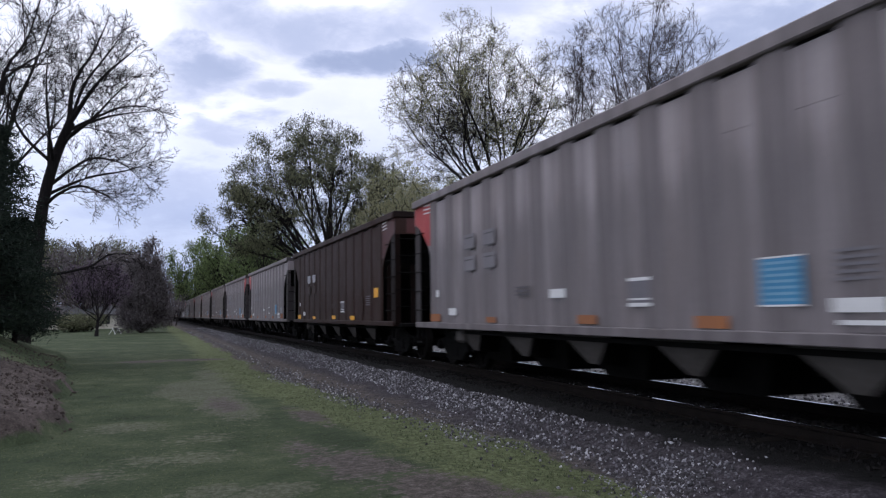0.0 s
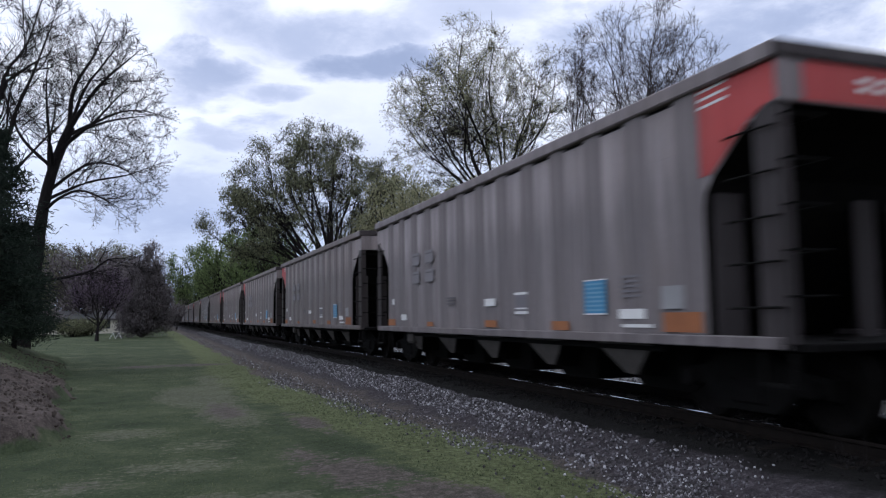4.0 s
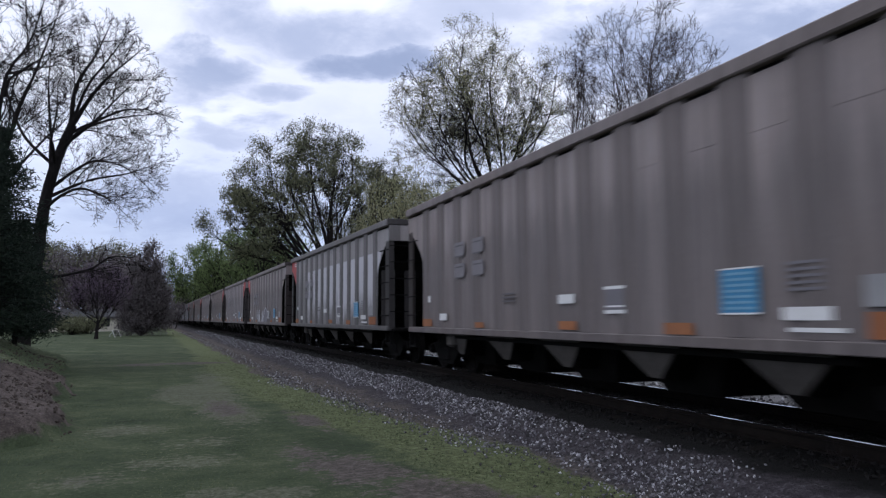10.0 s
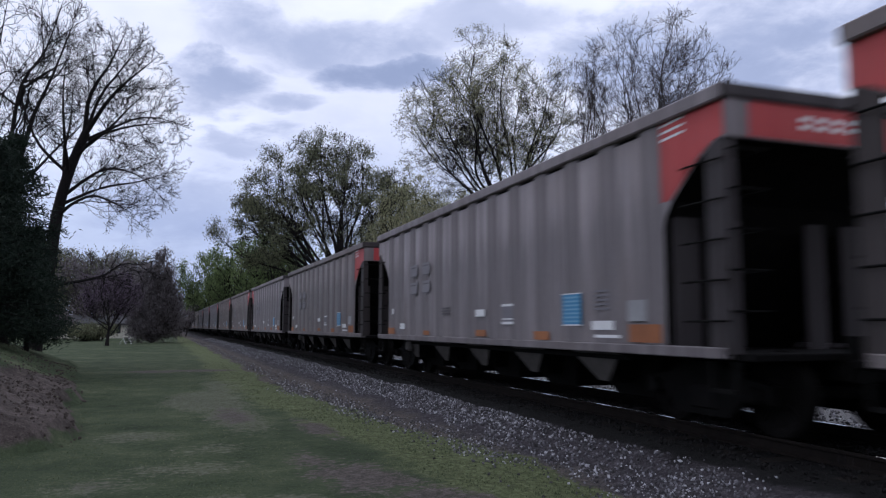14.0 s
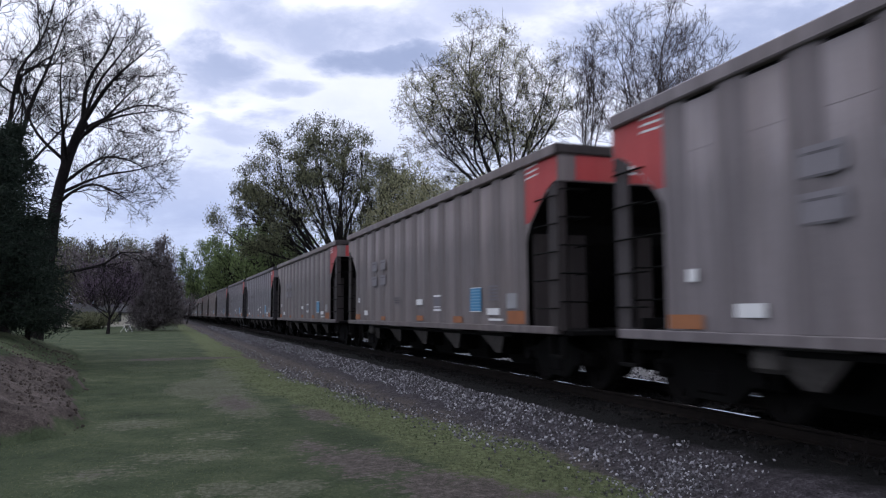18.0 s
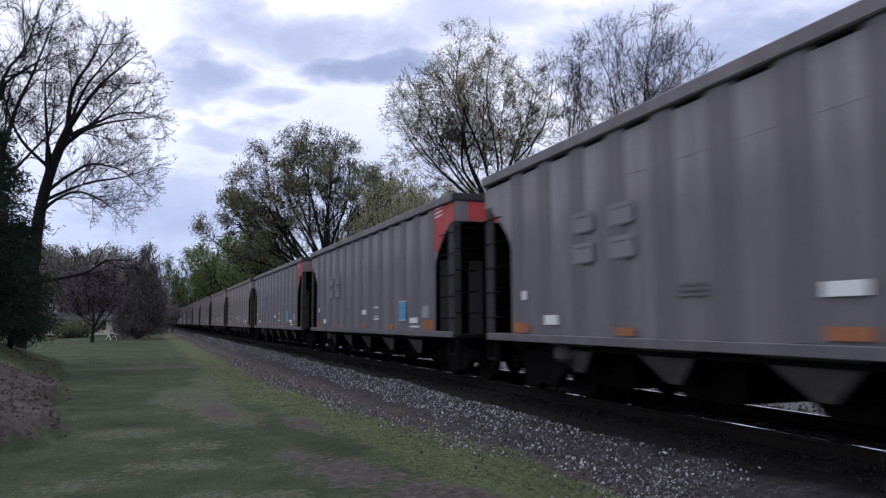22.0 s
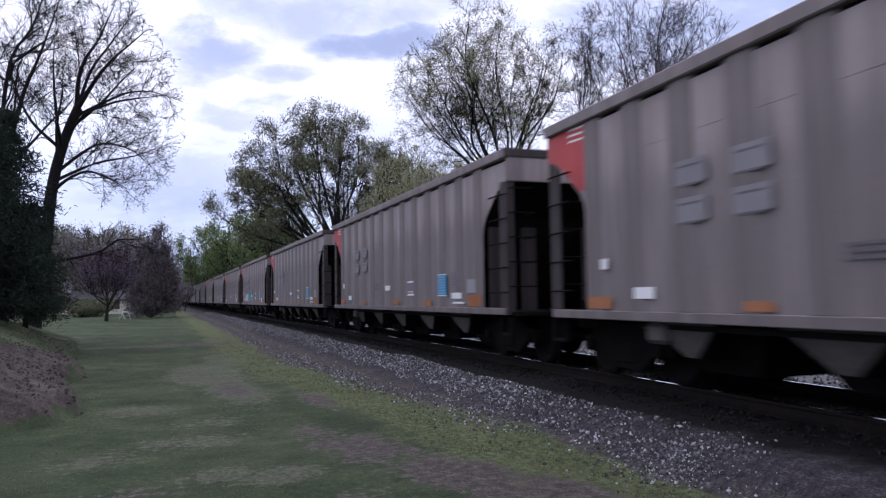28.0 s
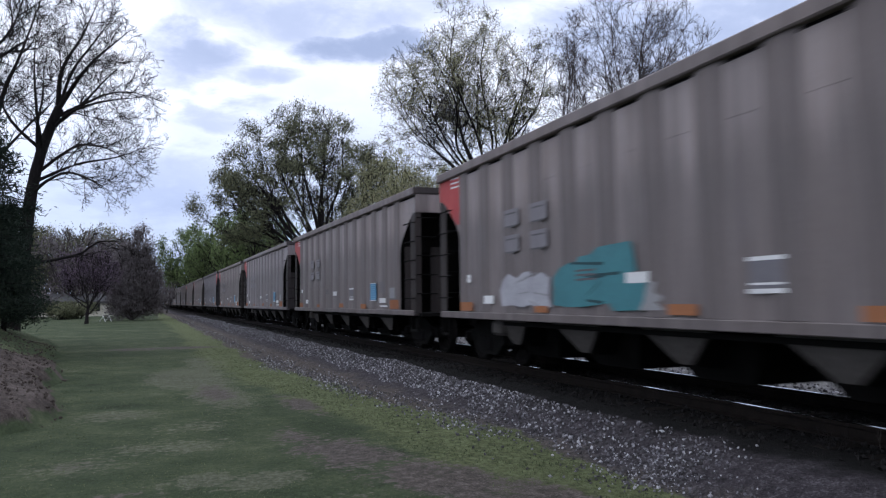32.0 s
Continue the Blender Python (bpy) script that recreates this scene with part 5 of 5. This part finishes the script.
# on the lawn side
tree("bare_tree", 3, spot(36, 31), [(2.6, 0, 9.4, 3.5, 3.4, 4.9, 1), (3.4, 0, 6.6, 2.7, 2.5, 2.6, 0.4), (0.9, 0, 9.6, 2.2, 2.6, 4.2, 0.4), (3.6, 0, 3.3, 1.9, 1.0, 0.9, 0.06)],
     [[(0.1, 0, -0.2), (0.5, 0, 2.6), (0.82, 0, 5.8), (1.3, 0, 7.8), (1.86, 0, 9.2)]], 0.30, BARK_DARK, "large bare tree with dark spreading limbs beside the lawn",
     limbs=[[(1.80, 0, 9.0), (1.75, 0.1, 10.6), (2.03, 0.2, 11.4), (2.47, 0.3, 12.3), (3.1, 0.4, 13.9)], [(1.80, 0, 9.1), (2.68, -0.3, 10.1), (3.45, -0.6, 10.9), (4.43, -0.9, 11.6), (5.2, -1.1, 12.2)],
            [(1.7, 0, 8.8), (2.68, 0.6, 9.6), (3.45, 1.0, 10.1), (4.43, 1.4, 10.2), (5.3, 1.7, 10.0)], [(1.37, 0, 8.0), (2.35, -0.4, 8.8), (3.33, -0.8, 9.2), (4.43, -1.0, 9.2), (5.8, -1.2, 9.3)],
            [(0.93, 0, 6.4), (1.8, 0.2, 7.3), (2.68, 0.3, 7.75), (3.9, 0.5, 7.5), (4.8, 0.6, 6.8)], [(0.82, 0, 5.6), (1.6, -0.4, 6.2), (2.56, -0.7, 6.4), (3.66, -1.0, 6.0), (4.6, -1.2, 5.4)],
            [(1.03, 0, 7.0), (0.8, 0.2, 8.5), (1.0, 0.3, 9.8), (0.9, 0.5, 11.2)], [(0.5, 0, 2.7), (1.9, -0.1, 2.95), (3.0, -0.1, 3.15), (3.7, -0.1, 3.6), (4.6, -0.1, 3.5)],
            [(1.5, 0, 8.3), (2.2, 1.3, 9.8), (2.8, 2.1, 11.0), (3.4, 2.6, 12.0)], [(1.2, 0, 7.4), (1.6, -1.3, 8.8), (1.9, -2.0, 10.2), (2.3, -2.5, 11.4)], [(0.9, 0, 6.1), (2.0, 1.3, 7.0), (3.4, 2.0, 7.6), (4.6, 2.3, 7.9)],
            [(1.84, 0, 9.2), (2.4, 0, 10.8), (3.2, 0, 11.9), (4.1, -0.1, 13.0)], [(1.2, 0, 7.4), (0.3, -0.6, 8.6), (-0.4, -1.0, 10.0), (-0.7, -1.2, 11.6)]],
     depth=4, size=0.97, thin=0.0066, rise=0.02, wander=0.19, angle=0.86, ratio=0.58)
tree("bare_tree", 12, spot(-62, 27), [(0.9, 0, 10.0, 2.9, 2.8, 4.6, 1), (1.6, 0, 6.6, 2.0, 1.6, 2.2, 0.2)], [[(0.2, 0, -0.2), (0.4, 0, 3.2), (0.7, 0, 5.2)]], 0.30, BARK_DARK, "bare tree with a leaning dark trunk beside a conifer",
     limbs=[[(0.7, 0, 5.1), (1.3, 0, 6.9), (1.6, 0, 8.4), (2.1, 0, 9.8), (3.1, 0, 12.0)], [(0.5, 0, 4.6), (0.6, 0.3, 7.2), (0.9, 0.4, 9.7), (1.5, 0.6, 10.9), (2.0, 0.8, 13.2)], [(0.85, 0.3, 8.8), (1.1, 0.1, 9.35), (1.95, -0.2, 9.8), (3.1, -0.4, 10.2)],
            [(0.4, 0, 4.0), (-0.1, 0.3, 7.0), (-0.3, 0.4, 10.0), (0.1, 0.5, 13.5)], [(0.5, 0, 5.0), (0.9, -1.0, 7.5), (1.2, -1.6, 9.6), (1.1, -1.9, 11.8)], [(0.6, 0, 5.0), (1.7, 0.2, 6.2), (2.5, 0.3, 7.3), (3.2, 0.3, 8.0)]],
     depth=4, size=1.42, thin=0.0066, rise=0.02, wander=0.18, angle=0.8, ratio=0.52)
conifer(5, spot(-14, 24), 7.0, 2.1, "dense dark green conifer standing on the bank")
conifer(8, spot(28, 27), 4.6, 1.4, "dense dark green conifer standing on the bank")
conifer(6, spot(-60, 21), 6.0, 2.0, "dense dark green conifer standing on the bank")
tree("leafless_shrub", 7, spot(252, 74), [(-1.1, 0, 3.2, 1.5, 1.5, 4.4, 0.5), (0.5, 0, 4.0, 1.7, 1.6, 5.3, 0.6), (1.5, 0, 2.9, 1.2, 1.3, 3.7, 0.3), (0, 0, 1.0, 2.1, 1.9, 1.4, 0.5)], [[(0, 0, -0.1), (0, 0, 0.4)]], 0.14, BARK_BROWN,
     "tall dense leafless brown shrub at the lawn's end", limbs=38, depth=3, size=1.15, thin=0.02, rise=0.10, ratio=0.5, angle=0.5, leaf=(4, 0.085, 0.22, 1.1), leaf_mat=BUD_BROWN, low=-0.45, bow=0.9, bare=0.05, category="shrub")
shrub("leafless_shrub", 17, spot(300, 118), 6.5, 2.6, 16, (3, 0.14, 0.25), BARK_BROWN, BUD_BROWN, "tangle of leafless brown brush beside the track", 4)
shrub("leafless_shrub", 18, spot(302, 190), 7.0, 3.6, 16, (3, 0.2, 0.3), BARK_BROWN, BUD_BROWN, "tangle of leafless brown brush beside the track", 4)
shrub("clipped_hedge", 19, spot(150, 82), 2.3, 2.2, 30, (6, 0.08, 0.16), BARK_DARK, LEAF_OLIVE, "low rounded olive hedge in front of a house", 4, 0.5)
shrub("leafless_shrub", 20, spot(70, 88), 4.0, 3.2, 20, (5, 0.10, 0.25), BARK_BROWN, BUD_BROWN, "rounded brown shrub beside a pale house", 4, 0.45)
shrub("clipped_hedge", 22, spot(128, 80), 2.1, 1.9, 26, (6, 0.08, 0.16), BARK_DARK, LEAF_OLIVE, "low rounded olive hedge in front of a house", 4, 0.5)
shrub("dry_weed", 23, (5.85, 5.15), 0.34, 0.20, 9, None, BARK_DARK, BUD_BROWN, "dark dead weed standing in the cinders", 3, 0.5)
shrub("dry_weed", 24, (6.1, 4.85), 0.42, 0.16, 6, None, BARK_GREY, BUD_BROWN, "pale dry weed stalks standing in the cinders", 3, 0.4)
tree("redbud_tree", 9, spot(172, 62), [(0, 0, 4.0, 2.6, 2.0, 2.2, 1)], [[(0, 0, -0.1), (0.1, 0, 1.3)]], 0.15, BARK_DARK, "small redbud tree in purple blossom", limbs=9, depth=3, size=0.9, thin=0.014, leaf=(3, 0.05, 0.12, 0.85), leaf_mat=BLOSSOM, low=0.0, bow=0.4)
for k, (px, depth, tall, wide) in enumerate(((112, 120, 13.5, 6.0), (190, 135, 15, 6.5), (40, 110, 14, 6), (-40, 100, 13, 6), (255, 230, 16, 8), (150, 98, 11.5, 5.0), (215, 110, 10.5, 4.5))):
    tree("young_tree", 70 + k, spot(px, depth), [(0, 0, tall * 0.58, wide, wide, tall * 0.43, 1)], [[(0, 0, -0.2), (0, 0, 2.2)]], 0.28, BARK_BROWN, "hazy young tree in first leaf beyond the lawn",
         limbs=14, depth=3, size=2.0, thin=0.03, leaf=(4, 0.15, 0.45, 0.95 if k < 5 else 0.6), leaf_mat=LEAF_OLIVE if k < 5 else BUD_BROWN, low=-0.4)
# beyond the track
tree("oak_tree", 31, spot(588, 75), [(-1.8, 0, 11.9, 8.9, 7.8, 9.3, 1), (-8.8, 0, 10.4, 4.4, 3.6, 3.2, 0.24), (4.6, 0, 12.0, 3.8, 3.4, 5.0, 0.22)], [[(0.2, 0, -0.2), (0.2, 0, 2.6), (0.1, 0, 5.2)]], 0.70, BARK_DARK,
     "broad oak tree with dark limbs and young olive leaves", limbs=30, depth=4, size=1.9, thin=0.0145, rise=0.02, wander=0.17, angle=0.8, ratio=0.38, leaf=(6, 0.088, 0.26, 0.64), leaf_mat=LEAF_OLIVE, clump=0.9, low=-0.10, bow=0.24, bare=0.45, hollow=0.46, ragged=0.2)
tree("maple_tree", 41, spot(872, 40), [(-1.0, 0, 12.2, 4.7, 4.2, 5.6, 1), (2.6, 0, 13.2, 2.4, 2.2, 3.0, 0.32), (-3.8, 0, 11.6, 2.4, 2.3, 3.0, 0.28)], [[(0.1, 0, -0.2), (0.1, 0, 4.2), (0.2, 0, 7.4)]], 0.27, BARK_DARK,
     "slender maple tree with sparse yellow-green buds", limbs=17, depth=4, size=1.22, thin=0.0072, rise=0.015, wander=0.15, angle=0.88, ratio=0.44, leaf=(3, 0.040, 0.11, 0.56), leaf_mat=LEAF_YELLOW, clump=0.42, low=-0.05, bow=0.16, bare=0.3)
tree("bare_maple_tree", 52, spot(1160, 34), [(-0.3, 0, 11.8, 3.4, 2.8, 4.6, 1), (2.4, 0, 10.8, 2.5, 2.2, 3.6, 0.4)], [[(-0.6, 0, -0.2), (-0.7, 0, 4.0), (-0.7, 0, 7.6)]], 0.15, BARK_BROWN,
     "bare slender tree with fine upright twigs", limbs=16, depth=4, size=1.62, thin=0.0068, rise=0.03, wander=0.15, angle=0.72, ratio=0.42, low=0.15, bow=0.12, bare=0.15)
tree("bare_maple_tree", 53, spot(1030, 35), [(0.1, 0, 10.2, 1.1, 1.1, 5.0, 1)], [[(0, 0, -0.2), (0, 0, 5.0), (0.05, 0, 7.6)]], 0.12, BARK_BROWN, "bare slender tree with fine upright twigs", limbs=5, depth=4, size=1.3, thin=0.0066, rise=0.03, wander=0.11, angle=0.58, ratio=0.36, low=0.6, bow=0.1)
for k, (px, depth, tall, wide, leafed) in enumerate(((420, 118, 15.5, 7.2, 3), (352, 150, 16.0, 7.0, 3), (475, 100, 14.5, 6.0, 3), (340, 240, 13, 7, 3))):
    tree("young_tree", 61 + k, spot(px, depth), [(0, 0, tall * 0.56, wide, wide * 0.9, tall * 0.44, 1)], [[(0, 0, -0.2), (0.1, 0, tall * 0.16)]], 0.3, BARK_DARK,
         "fresh green tree in young leaf beyond the track", limbs=15, depth=3, size=2.0, thin=0.026, ratio=0.5, leaf=(5, 0.17, 0.42, 0.95), leaf_mat=LEAF_GREEN, low=-0.5)
for k, (px, depth, tall, wide, share) in enumerate(((712, 58, 13.6, 3.6, 0.72), (650, 88, 14.5, 5, 0.8), (775, 52, 11, 3.6, 0.85), (850, 60, 13.2, 3.2, 0.8))):
    tree("young_tree", 65 + k, spot(px, depth), [(0, 0, tall * 0.58, wide, wide * 0.9, tall * 0.42, 1)], [[(0, 0, -0.2), (0.1, 0, tall * 0.2)]], 0.26, BARK_DARK,
         "tree with sparse olive young leaves beyond the track", limbs=12, depth=3, size=1.15, thin=0.013, leaf=(6, 0.066, 0.20, share + 0.1), leaf_mat=LEAF_YELLOW, low=-0.3)
tree("budding_tree", 81, spot(1625, 25), [(0, 0, 6.0, 2.6, 2.4, 3.4, 1)], [[(0, 0, -0.2), (0, 0, 2.4)]], 0.14, BARK_DARK, "small budding tree near a house beyond the track", limbs=9, depth=3, size=1.0, thin=0.011, leaf=(1, 0.05, 0.1, 0.7), leaf_mat=LEAF_OLIVE)


def far_woods(rng):
    """Woods all round in the distance."""
    verts, faces = [], []
    for i in range(5200):
        a = rng.uniform(0, math.tau)
        d = rng.uniform(150, 330)
        x, y = math.cos(a) * d, math.sin(a) * d
        if abs(x - TRACK_X) < 14 or (x > 20 and y > 0 and x < 60):
            continue
        top = 7 + 4 * noise.noise((x * 0.03, y * 0.03, 0)) + 3 * noise.noise((x * 0.11, y * 0.11, 4))
        for _ in range(5):
            z = top * rng.random() ** 0.6
            c = Vector((x + rng.gauss(0, 1.4), y + rng.gauss(0, 1.4), z))
            e = Euler((rng.uniform(0, 6), rng.uniform(0, 6), rng.uniform(0, 6))).to_matrix()
            s = rng.uniform(0.5, 1.2)
            k = len(verts)
            for q in ((-1, 0, 0), (0, -0.6, 0.2), (1, 0, 0), (0, 0.6, 0.2)):
                w = c + e @ (Vector(q) * s)
                verts.append((w.x, w.y, w.z))
            faces.append((k, k + 1, k + 2, k + 3))
    tagged(pydata("far_woods", verts, faces, LEAF_OLIVE), "distant olive and brown woods round the fields", "woods", kind="stuff")


far_woods(random.Random(15))
build_ballast()

# ---- houses and small things ----
SIDING = simple("white_siding", (0.62, 0.62, 0.60), (0.74, 0.74, 0.72), 0.7, 2)
CREAM = simple("cream_wall", (0.56, 0.53, 0.45), (0.66, 0.63, 0.54), 0.8, 2)
SHINGLE = simple("grey_shingles", (0.07, 0.072, 0.078), (0.14, 0.142, 0.15), 0.9, 1.5, 0, 0.02)
TRIM = simple("dark_trim", (0.03, 0.028, 0.028), (0.05, 0.047, 0.045), 0.6, 3)
PLASTIC = simple("white_plastic", (0.72, 0.72, 0.72), (0.8, 0.8, 0.8), 0.5, 3)


def glass():
    m, nt, bsdf = nodes_of("window_glass")
    bsdf.inputs["Base Color"].default_value = (0.03, 0.035, 0.045, 1)
    bsdf.inputs["Roughness"].default_value = 0.05
    return m


GLASS = glass()


def gable_house(name, at, rz, length, depth, eaves, ridge, wall_mat, windows, label):
    """Walls with clapboards, a pitched roof, framed windows in the long front (which faces -y before the turn)."""
    x, y = at
    h = empty(name, x, y, height(x, y) - 0.1, rz)
    L, D = length / 2, depth / 2
    bm = bmesh.new()
    prism(bm, [(-D, 0), (D, 0), (D, eaves), (0, ridge), (-D, eaves)], 0, -L, L)
    wall = part("wall", bm, wall_mat, h)
    for k in range(int(eaves / 0.2)):
        z = 0.3 + k * 0.2
        part("clapboard", boxes((-L, -D - 0.014, z, L, -D - 0.002, z + 0.012)), wall_mat, wall)
    slope = (ridge - eaves) / D
    for s in (-1, 1):
        bm = bmesh.new()
        o = 0.45
        prism(bm, [(s * (D + o), eaves - slope * o + 0.02), (s * (D + o), eaves - slope * o + 0.16), (0, ridge + 0.16), (0, ridge + 0.02)], 0, -L - 0.4, L + 0.4)
        part("roof", bm, SHINGLE, h)
    part("fascia", boxes((-L - 0.4, -D - 0.48, eaves - slope * 0.45 - 0.08, L + 0.4, -D - 0.45, eaves - slope * 0.45 + 0.12)), TRIM, h)
    for wx, wz, ww, wh in windows:
        fr = part("window_frame", boxes((wx - ww / 2 - 0.08, -D - 0.06, wz - 0.08, wx + ww / 2 + 0.08, -D - 0.01, wz), (wx - ww / 2 - 0.08, -D - 0.06, wz + wh, wx + ww / 2 + 0.08, -D - 0.01, wz + wh + 0.08),
                                        (wx - ww / 2 - 0.08, -D - 0.06, wz, wx - ww / 2, -D - 0.01, wz + wh), (wx + ww / 2, -D - 0.06, wz, wx + ww / 2 + 0.08, -D - 0.01, wz + wh), (wx - 0.03, -D - 0.055, wz, wx + 0.03, -D - 0.012, wz + wh),
                                        (wx - ww / 2, -D - 0.05, wz + wh / 2 - 0.02, wx + ww / 2, -D - 0.012, wz + wh / 2 + 0.02)), TRIM, h)
        part("pane", boxes((wx - ww / 2, -D - 0.025, wz, wx + ww / 2, -D - 0.012, wz + wh)), GLASS, fr)
    tagged(h, label, "house")
    return h


gable_house("white_house", spot(1625, 46), -52, 9.0, 7.0, 3.3, 6.8, SIDING, [(-2.6, 2.0, 1.3, 0.8), (0.6, 1.6, 1.2, 1.2), (3.2, 1.6, 1.2, 1.2)], "white clapboard house with a grey shingle roof beyond the track")
gable_house("cream_garage", spot(1428, 54), -52, 4.4, 4.4, 2.3, 3.4, CREAM, [], "low cream garage with a grey roof beside a house")
gable_house("pale_house", spot(128, 98), 14, 11.5, 6.0, 2.0, 2.9, CREAM, [(-3.2, 0.8, 1.1, 0.9), (0.5, 0.8, 1.1, 0.9), (3.4, 0.8, 1.1, 0.9)], "pale low house half hidden behind shrubs")


def lawn_chair(at):
    """A folding chair lying back on the grass: white bent frame, two legs, slatted seat."""
    x, y = at
    c = empty("lawn_chair", x, y, height(x, y), 30)
    for s in (-0.28, 0.28):
        bm = bmesh.new()
        rod(bm, (s, -0.35, 0.0), (s, 0.15, 0.62), 0.028)
        part("front_leg", bm, PLASTIC, c)
        bm = bmesh.new()
        rod(bm, (s, 0.75, 0.0), (s, 0.05, 0.52), 0.028)
        part("back_leg", bm, PLASTIC, c)
    for k in range(4):
        part("slat", boxes((-0.3, -0.30 + k * 0.12, 0.10 + k * 0.14, 0.3, -0.26 + k * 0.12, 0.17 + k * 0.14), bevel=0.008), TRIM, c)
    tagged(c, "white folding lawn chair standing on the grass", "chair")


lawn_chair(spot(207, 70))


def clods(rng):
    """Clods and dead leaves along the foot of the bank."""
    verts, faces = scatter_stones(rng, 1500, lambda r: (lambda y: (bank_edge(y) - abs(r.gauss(0, 1.1)) + 0.12, y, r.uniform(0.012, 0.045)))(9.5 + 20 * r.random()))
    tagged(pydata("clods", verts, faces, simple("dark_clods", (0.03, 0.024, 0.021), (0.12, 0.10, 0.088), 0.95, 8)), "dark clods of earth on the bank", "soil", kind="stuff")


def grass_blades(rng, count):
    verts, faces = [], []
    made = 0
    while made < count:
        y = 4.6 + 32 * rng.random() ** 1.9
        x = -0.17 * y - 0.2 + rng.random() * (4.6 + 0.17 * y)
        r, g, b, a = cover(x, y)
        if rng.random() < max(r * 1.6, b, g * 0.9) or rng.random() < (y - 14) / 24 or noise.noise((x * 1.3, y * 1.3, 8)) < rng.uniform(-0.5, 0.25):
            continue
        made += 1
        z = height(x, y) - 0.01
        t = rng.uniform(0, math.tau)
        h = rng.uniform(0.010, 0.026) * (1.4 if a > 0.5 else 1)
        lean = rng.uniform(0.1, 0.8) * h
        w = 0.004 + 0.0006 * y
        cx, sx = math.cos(t), math.sin(t)
        k = len(verts)
        verts += [(x - sx * w, y + cx * w, z), (x + sx * w, y - cx * w, z), (x + cx * lean * 0.45 + sx * w * 0.7, y + sx * lean * 0.45 - cx * w * 0.7, z + h * 0.6), (x + cx * lean, y + sx * lean, z + h)]
        faces += [(k, k + 1, k + 2), (k, k + 2, k + 3)]
    tagged(pydata("grass", verts, faces, foliage("grass_blades", (0.054, 0.072, 0.039), (0.098, 0.121, 0.064), (0.18, 0.198, 0.114))), "short patchy spring grass on the lawn", "grass", kind="stuff")


clods(random.Random(33))
grass_blades(random.Random(34), 30000)

# ---- what moves ----
def motions():
    def run(t):
        """How far the train has come: it slows a little."""
        return 11.321 * t - 0.0036 * t * t

    for car, y, turn in cars:
        walk(car, [(t, stand(y - run(t), turn)) for t in range(33)])
    # wheelsets roll without slipping: one run of turns for each way a car can stand and each axle
    rolled = {}
    steps = range(0, 961)
    for car, y, turn in cars:
        way = 1 if turn == 0 else -1
        for truck in car.children:
            if not truck.name.startswith("truck_bolster"):
                continue
            for w in truck.children:
                if not w.name.startswith("wheelset"):
                    continue
                a = round(w.location.y, 3)
                if (way, a) not in rolled:
                    walk(w, [(k / 30, pose(0, a, WHEEL_R, math.degrees(way * SPEED * k / 30 / WHEEL_R))) for k in steps])
                    rolled[(way, a)] = w.animation_data
                else:
                    first = rolled[(way, a)]
                    w.rotation_mode = "QUATERNION"
                    w.animation_data_create()
                    w.animation_data.action = first.action
                    w.animation_data.action_slot = first.action_slot


motions()
